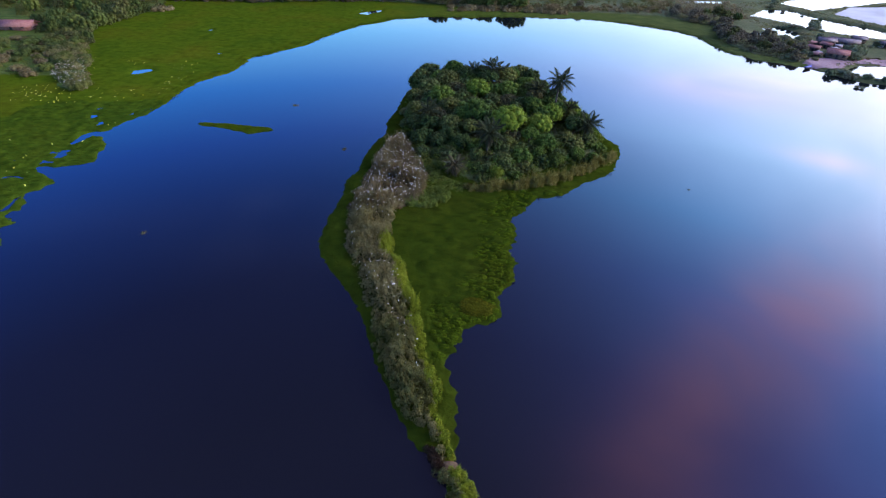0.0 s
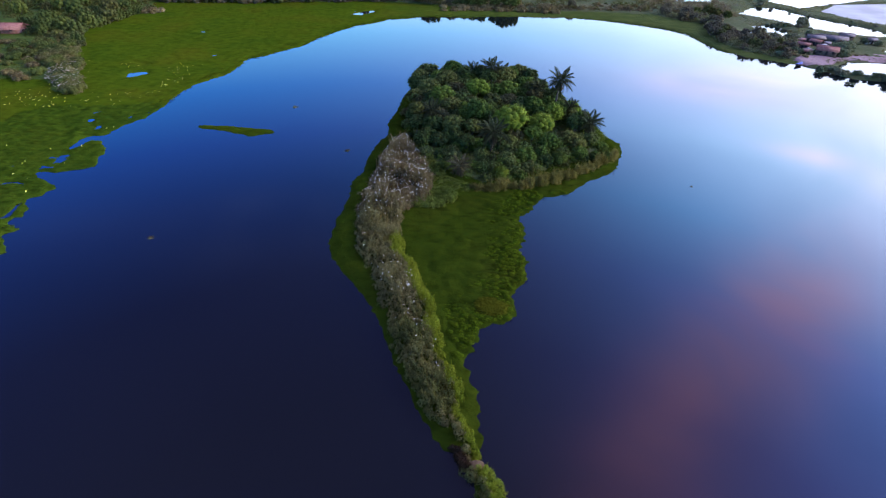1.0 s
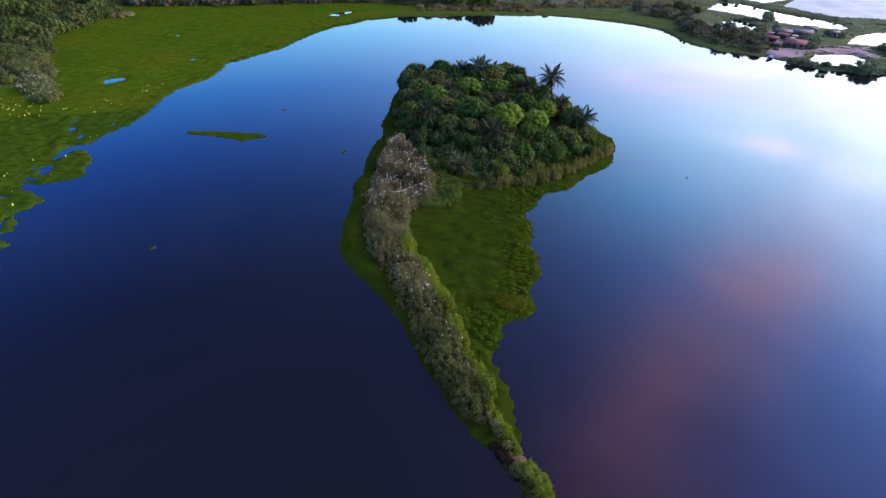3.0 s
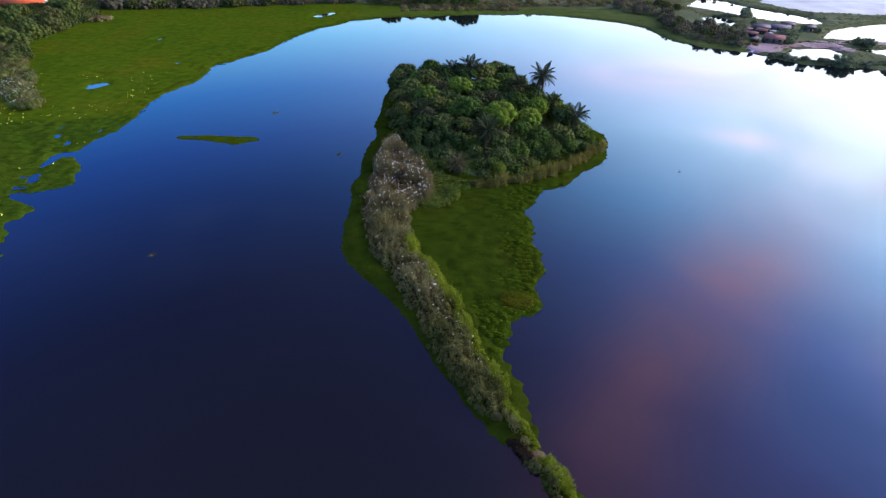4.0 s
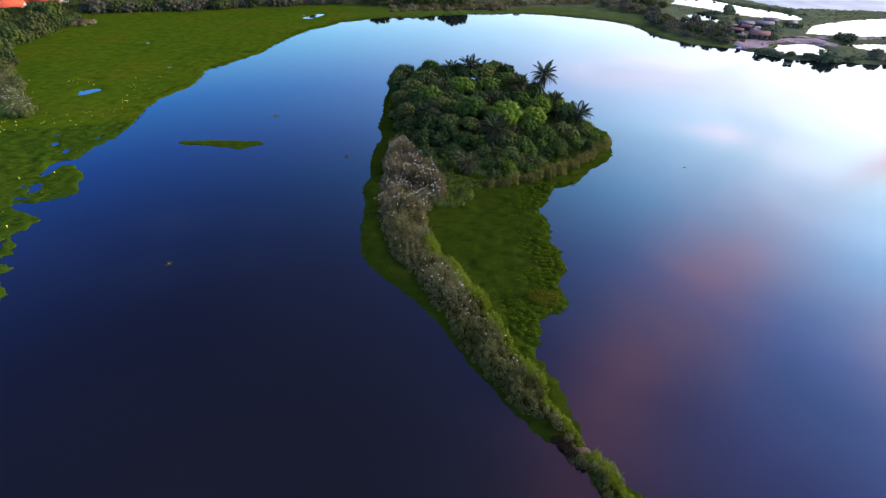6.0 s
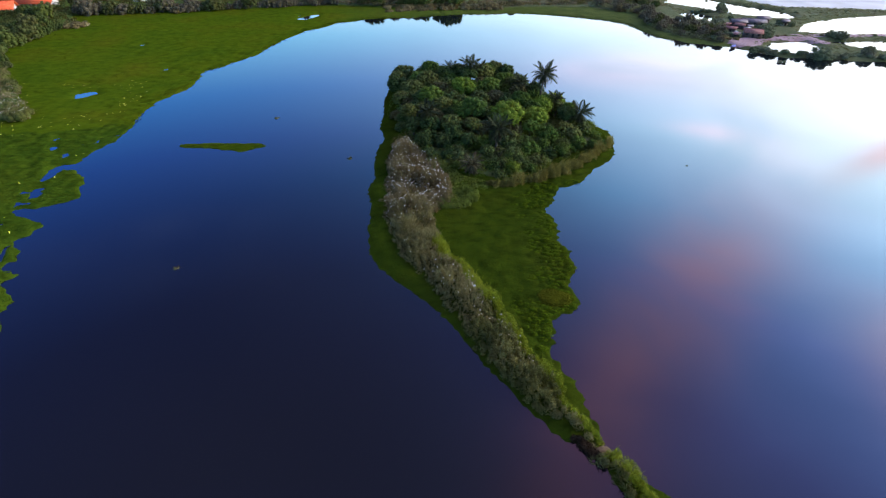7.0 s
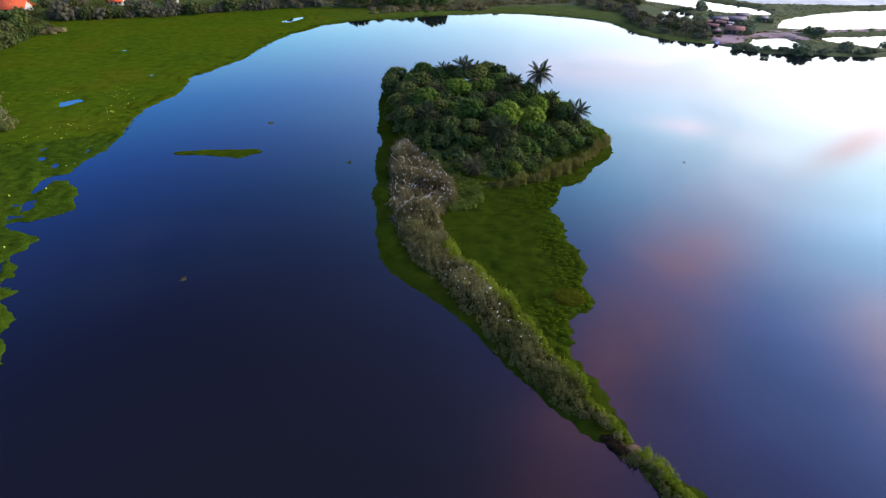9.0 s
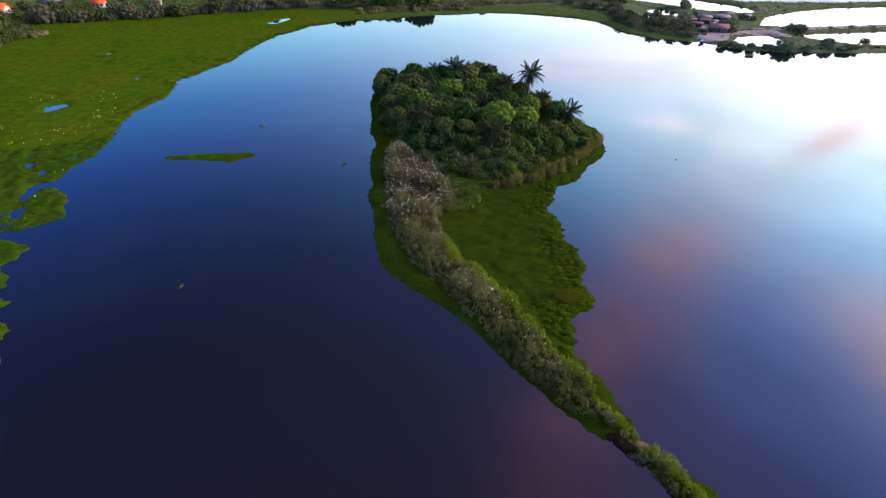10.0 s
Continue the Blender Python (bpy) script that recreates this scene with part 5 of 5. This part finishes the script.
for ob, x, y, k in zip(EAST_TREES + EAST_SHRUBS, (178.5, 143, 131.5, 141.5), (266, 210.5, 206, 181.5), (0.6, 0.45, 0.7, 0.7)):
    ob.matrix_basis = pose(x, y, float(ground_z(x, y)) - 0.1, 0, 0, 40 * k) @ Matrix.Scale(k, 4)
mass("far_woods", FAR, "dull green and brown woods along the far shores")

# ---- bare ground of the fishing hamlet and its track ----
YARD = [(133.5, 194), (136, 192.3), (142.1, 193.2), (148, 198.5), (155, 202.6), (165, 203), (172, 197.5), (176, 193), (181.4, 197.3), (177.2, 202.4), (170.2, 206.6), (160, 206.8), (154, 205.5), (149.7, 207), (141.8, 205), (135, 198.8)]
V, Q = grid(np.arange(128, 190, 1.0), np.arange(188, 247, 1.0), lambda x, y: ground_z(x, y) + 0.09 + 0.03 * vnoise(x, y, 3), lambda x, y: (inside(YARD, x, y) + 1.2 * vnoise(x, y, 5) > 0) & (ground_z(x, y) > 0.1))
TRACK = [(174, 210), (190, 208.4), (200, 207.4), (240, 204), (330, 193.4), (330, 190.6), (240, 201), (200, 204.2), (188, 204.6), (176, 204)]
v, q = grid(np.arange(172, 332, 1.0), np.arange(188, 212, 0.8), lambda x, y: ground_z(x, y) + 0.07 + 0.03 * vnoise(x, y, 3), lambda x, y: (inside(TRACK, x, y) + 0.6 * vnoise(x, y, 4) > 0) & (ground_z(x, y) > 0.1))
tagged(new("track", solid("track", v, q, M_EARTH, True)), "trodden earth track along the dike between ponds", "track", kind="structure")
tagged(new("yard", solid("yard", V, Q, M_EARTH, True)), "trodden pinkish bare earth round the huts", "bare ground", kind="structure")


def block(x0, y0, z0, x1, y1, z1):
    V = np.array([(x, y, z) for z in (z0, z1) for x, y in ((x0, y0), (x1, y0), (x1, y1), (x0, y1))], float)
    Q = np.array([(3, 2, 1, 0), (4, 5, 6, 7), (0, 1, 5, 4), (1, 2, 6, 5), (2, 3, 7, 6), (3, 0, 4, 7)])
    return V, Q


def slab(corners, thick):
    """A flat slab with its upper face at four corners."""
    c = np.array(corners, float)
    n = np.cross(c[1] - c[0], c[3] - c[0])
    n /= np.linalg.norm(n)
    return np.concatenate([c - n * thick, c]), np.array([(3, 2, 1, 0), (4, 5, 6, 7), (0, 1, 5, 4), (1, 2, 6, 5), (2, 3, 7, 6), (3, 0, 4, 7)])


def house(name, w, d, h, rise, wall, roof, label, category, over=0.5):
    """A gabled building w by d metres: four walls, gables, two roof slopes with ridge, door and windows."""
    root = tagged(new(name), label, category, "buildings")
    t = 0.2
    for box in ((-w / 2, -d / 2, -0.3, w / 2, -d / 2 + t, h), (-w / 2, d / 2 - t, -0.3, w / 2, d / 2, h), (-w / 2, -d / 2 + t, -0.3, -w / 2 + t, d / 2 - t, h), (w / 2 - t, -d / 2 + t, -0.3, w / 2, d / 2 - t, h)):
        part("wall", solid("wall", *block(*box), wall), root)
    for sx in (-1, 1):
        x0, x1 = sorted((sx * w / 2, sx * (w / 2 - t)))
        V = [(x0, -d / 2, h), (x0, d / 2, h), (x0, 0, h + rise - 0.05), (x1, -d / 2, h), (x1, d / 2, h), (x1, 0, h + rise - 0.05)]
        part("gable", solid("gable", V, [(0, 1, 2), (5, 4, 3), (0, 3, 4, 1), (1, 4, 5, 2), (2, 5, 3, 0)], wall), root)
    k = rise / (d / 2)
    for sy in (-1, 1):
        e = sy * (d / 2 + over)
        c = [(-w / 2 - over, e, h - over * k + 0.1), (w / 2 + over, e, h - over * k + 0.1), (w / 2 + over, 0, h + rise + 0.1), (-w / 2 - over, 0, h + rise + 0.1)]
        part("roof", solid("roof", *slab(c if sy < 0 else c[::-1], 0.09), roof), root)
    part("ridge", solid("ridge", *tube([(-w / 2 - over, 0, h + rise + 0.1), (w / 2 + over, 0, h + rise + 0.1)], [0.12, 0.12], 6), roof), root)
    for kind, x, half, low, high in (("door", 0, 0.45, 0.0, min(2.0, h - 0.2)), ("window", -w * 0.32, 0.5, 1.0, min(1.9, h - 0.25)), ("window", w * 0.32, 0.5, 1.0, min(1.9, h - 0.25))):
        leaf = part(kind, solid(kind, *block(x - half, -d / 2 - 0.04, low, x + half, -d / 2 - 0.003, high), M_DARK), root)
        rails = [block(x - half - 0.09, -d / 2 - 0.07, low, x - half - 0.003, -d / 2 - 0.003, high), block(x + half + 0.003, -d / 2 - 0.07, low, x + half + 0.09, -d / 2 - 0.003, high), block(x - half - 0.09, -d / 2 - 0.07, high + 0.003, x + half + 0.09, -d / 2 - 0.003, high + 0.09)]
        part("frame", solid("frame", *joined(*((np.array(v, float), np.array(f)) for v, f in rails)), M_BOARD), leaf)
        if kind == "window":
            part("sill", solid("sill", *block(x - half - 0.12, -d / 2 - 0.14, low - 0.07, x + half + 0.12, -d / 2 - 0.003, low - 0.003), M_BOARD), leaf)
    return root


def set_down(ob, x, y, turn):
    ob.matrix_basis = pose(x, y, float(ground_z(x, y)), 0, 0, turn)


for x, y, turn, w, d, h, rise, wall, roof, label in (
        (168, 229.5, -25, 10, 5, 2.1, 1.0, M_BOARD, M_TIN, "long grey shed with a weathered tin roof"),
        (180, 238, -20, 5, 3.6, 1.8, 0.7, M_BOARD, M_TIN, "small grey tin-roofed shed"),
        (151.8, 208.5, -30, 7, 5.2, 2.2, 1.2, M_BOARD, M_RUST, "wooden hut with a rusty reddish tin roof"),
        (149, 219, -48, 4, 3.2, 1.7, 0.6, M_BOARD, M_RUST, "low hut with a patched rusty roof"),
        (161, 231, -15, 6.5, 4.2, 2.0, 0.9, M_BOARD, M_TIN, "grey boarded hut with a tin roof"),
        (158, 225, -60, 4, 3, 1.7, 0.6, M_BOARD, M_RUST, "small rusty-roofed lean-to hut"),
        (186, 231, 0, 4, 3, 1.8, 0.6, M_WALL, M_TIN, "pale shed with a grey tin roof beside the pond")):
    set_down(house("hut", w, d, h, rise, wall, roof, label, "hut"), x, y, turn)
for x, y, turn, w, d, h, rise, wall, roof, label in (
        (-186, 291, 12, 16, 9, 2.6, 2.4, M_WALL, M_TILE, "low white house with a bright orange tiled roof"),
        (-175.5, 310, -3, 15, 9, 2.6, 2.6, M_WALL, M_TILE, "long white house with a bright orange tiled roof"),
        (-154, 326, 8, 8, 6, 2.2, 1.5, M_BOARD, M_TIN, "brown boarded house with a pale tin roof among trees"),
        (-131, 321, 0, 6, 5, 2.0, 1.4, M_WALL, M_TILE, "small white house with a red roof among trees"),
        (-105, 322, 0, 6, 5, 2.0, 1.2, M_WALL, M_TIN, "small pale house among trees"),
        (-176, 212.5, 4, 14, 6, 2.0, 1.2, M_RUST, M_RUST, "low house with a dull red roof beside the marsh"),
        (-15, 322, 0, 7, 5, 2.6, 1.2, M_WALL, M_TIN, "white shed behind the far shore"),
        (10, 318, 5, 6, 5, 2.6, 1.2, M_WALL, M_TILE, "small house with a red roof behind the far shore")):
    set_down(house("house", w, d, h, rise, wall, roof, label, "house", 1.3 if w > 12 else 0.5), x, y, turn)


def lean_to(w, d, h, roof, label):
    """An open shelter: four posts, a back panel and one sloping sheet."""
    root = tagged(new("lean_to"), label, "shelter", "buildings")
    for x, y, z in ((-w / 2, -d / 2, h - 0.4), (w / 2, -d / 2, h - 0.4), (-w / 2, d / 2, h), (w / 2, d / 2, h)):
        part("post", solid("post", *tube([(x, y, -0.3), (x, y, z)], [0.07, 0.06], 5), M_BOARD), root)
    part("panel", solid("panel", *block(-w / 2 + 0.1, d / 2 - 0.06, 0.1, w / 2 - 0.1, d / 2 - 0.02, h - 0.2), M_BOARD), root)
    c = [(-w / 2 - 0.3, -d / 2 - 0.4, h - 0.42), (w / 2 + 0.3, -d / 2 - 0.4, h - 0.42), (w / 2 + 0.3, d / 2 + 0.3, h + 0.12), (-w / 2 - 0.3, d / 2 + 0.3, h + 0.12)]
    part("roof", solid("roof", *slab(c, 0.06), roof), root)
    return root


for x, y, turn, w, d, h, roof in ((144.5, 209, -20, 2.6, 2.2, 1.7, M_RUST), (147.5, 212.5, 35, 2.2, 1.8, 1.5, M_TIN), (151, 209.5, -50, 2.4, 2.0, 1.6, M_RUST), (157, 217.5, 15, 2.8, 2.4, 1.8, M_TIN),
                                  (161.5, 223, -30, 2.4, 2.0, 1.6, M_TIN), (167.5, 236.5, -5, 3.0, 2.2, 1.8, M_RUST), (173, 235, 25, 2.4, 2.2, 1.6, M_TIN), (154.5, 229.5, -70, 2.2, 2.0, 1.6, M_RUST)):
    set_down(lean_to(w, d, h, roof, "open lean-to with a rusty sloping tin sheet" if roof is M_RUST else "open lean-to with a grey sloping tin sheet"), x, y, turn)

# a boat under a blue cover, drawn up at the landing
boat = tagged(new("rowing_boat"), "small wooden boat under a blue cover at the landing", "boat")
t = np.linspace(-1, 1, 9)
half = 0.75 * (1 - t ** 4) + 0.02
V = np.concatenate([np.stack([2.4 * t, s * half * k, z + 0.15 * t * t], 1) for s, k, z in ((-1, 1, 0.6), (-1, 0.55, 0.0), (1, 0.55, 0.0), (1, 1, 0.6))])
i = np.arange(8)
part("hull", solid("hull", V, np.concatenate([np.stack([r * 9 + i, r * 9 + i + 1, (r + 1) * 9 + i + 1, (r + 1) * 9 + i], 1) for r in range(3)]), M_BOARD, True), boat)
V = np.concatenate([np.stack([2.2 * t, s * half * 1.06, z + 0.15 * t * t], 1) for s, z in ((-1, 0.62), (0, 0.95), (1, 0.62))])
part("cover", solid("cover", V, np.concatenate([np.stack([r * 9 + i, r * 9 + i + 1, (r + 1) * 9 + i + 1, (r + 1) * 9 + i], 1) for r in range(2)]), M_BLUE, True), boat)
boat.matrix_basis = pose(132.6, 194.0, 0.12, 0, 0, 35)

# ---- small floating things ----
RNG = np.random.default_rng(25)
weed_sheet("weed_islet", lambda x, y: inside(ISLET, x, y) + 0.25 * vnoise(x, y, 2.2) + 0.2 * vnoise(x, y, 0.8), (-69, 113, -42, 127), 0.3, 0.30, 9000, 0.26, M_WEED, "long narrow islet of floating green weed")


weed_sheet("weed_raft", lambda x, y: 2.6 - np.hypot((x - 3.6) / 1.3, y - 55.2) + 0.3 * vnoise(x, y, 1.6), (-2, 51, 9, 60), 0.3, 0.25, 4500, 0.2, M_RAFT, "round olive-brown raft of matted weed by the island", 0.45)


def weed_clump(r):
    d = RNG.normal(size=(90, 3)) * [1, 1, 0.25]
    at = d * r * 0.5
    at[:, 2] = abs(at[:, 2]) + 0.02
    return solid("weed_clump", *leaves(at, d * 0.4 + [0, 0, 0.6], 0.22, 0.14), M_REED)


clump = tagged(new("weed_clump", weed_clump(0.7)), "small dark clump of drifting water weed", "water plants", "drifting clumps", "stuff")
clump.matrix_basis = pose(-44.2, 137.6, 0)
for x, y, k in ((-25.4, 109.5, 0.9), (50.4, 94.8, 0.4), (-53.9, 72.1, 0.7)):
    copy_thing(clump, pose(x, y, 0, 0, 0, 40 * k) @ Matrix.Scale(k, 4))

x, y = RNG.uniform(-140, -84, 900), RNG.uniform(84, 176, 900)
keep = (marsh_depth(x, y) > 0.8) & (vnoise(x, y, 11) > -0.05)
x, y = x[keep], y[keep]
pale_specks("pale_flowers", x, y, 0.42 + 0 * x, 0.22, M_PETAL, "scattered pale yellow flowers on the floating weed", "flowers")
near = np.array(scatter([(-103.8, 140.8), (-106.5, 147), (-120, 168), (-129, 166), (-121, 150), (-113, 142.6)], 210, 0.5))
pale_specks("whitened_twigs", near[:, 0], near[:, 1], 2.5 + 0.5 * vnoise(near[:, 0], near[:, 1], 2), 0.13, M_WHITE, "small white flecks on the shrubs of the western point", "twigs")
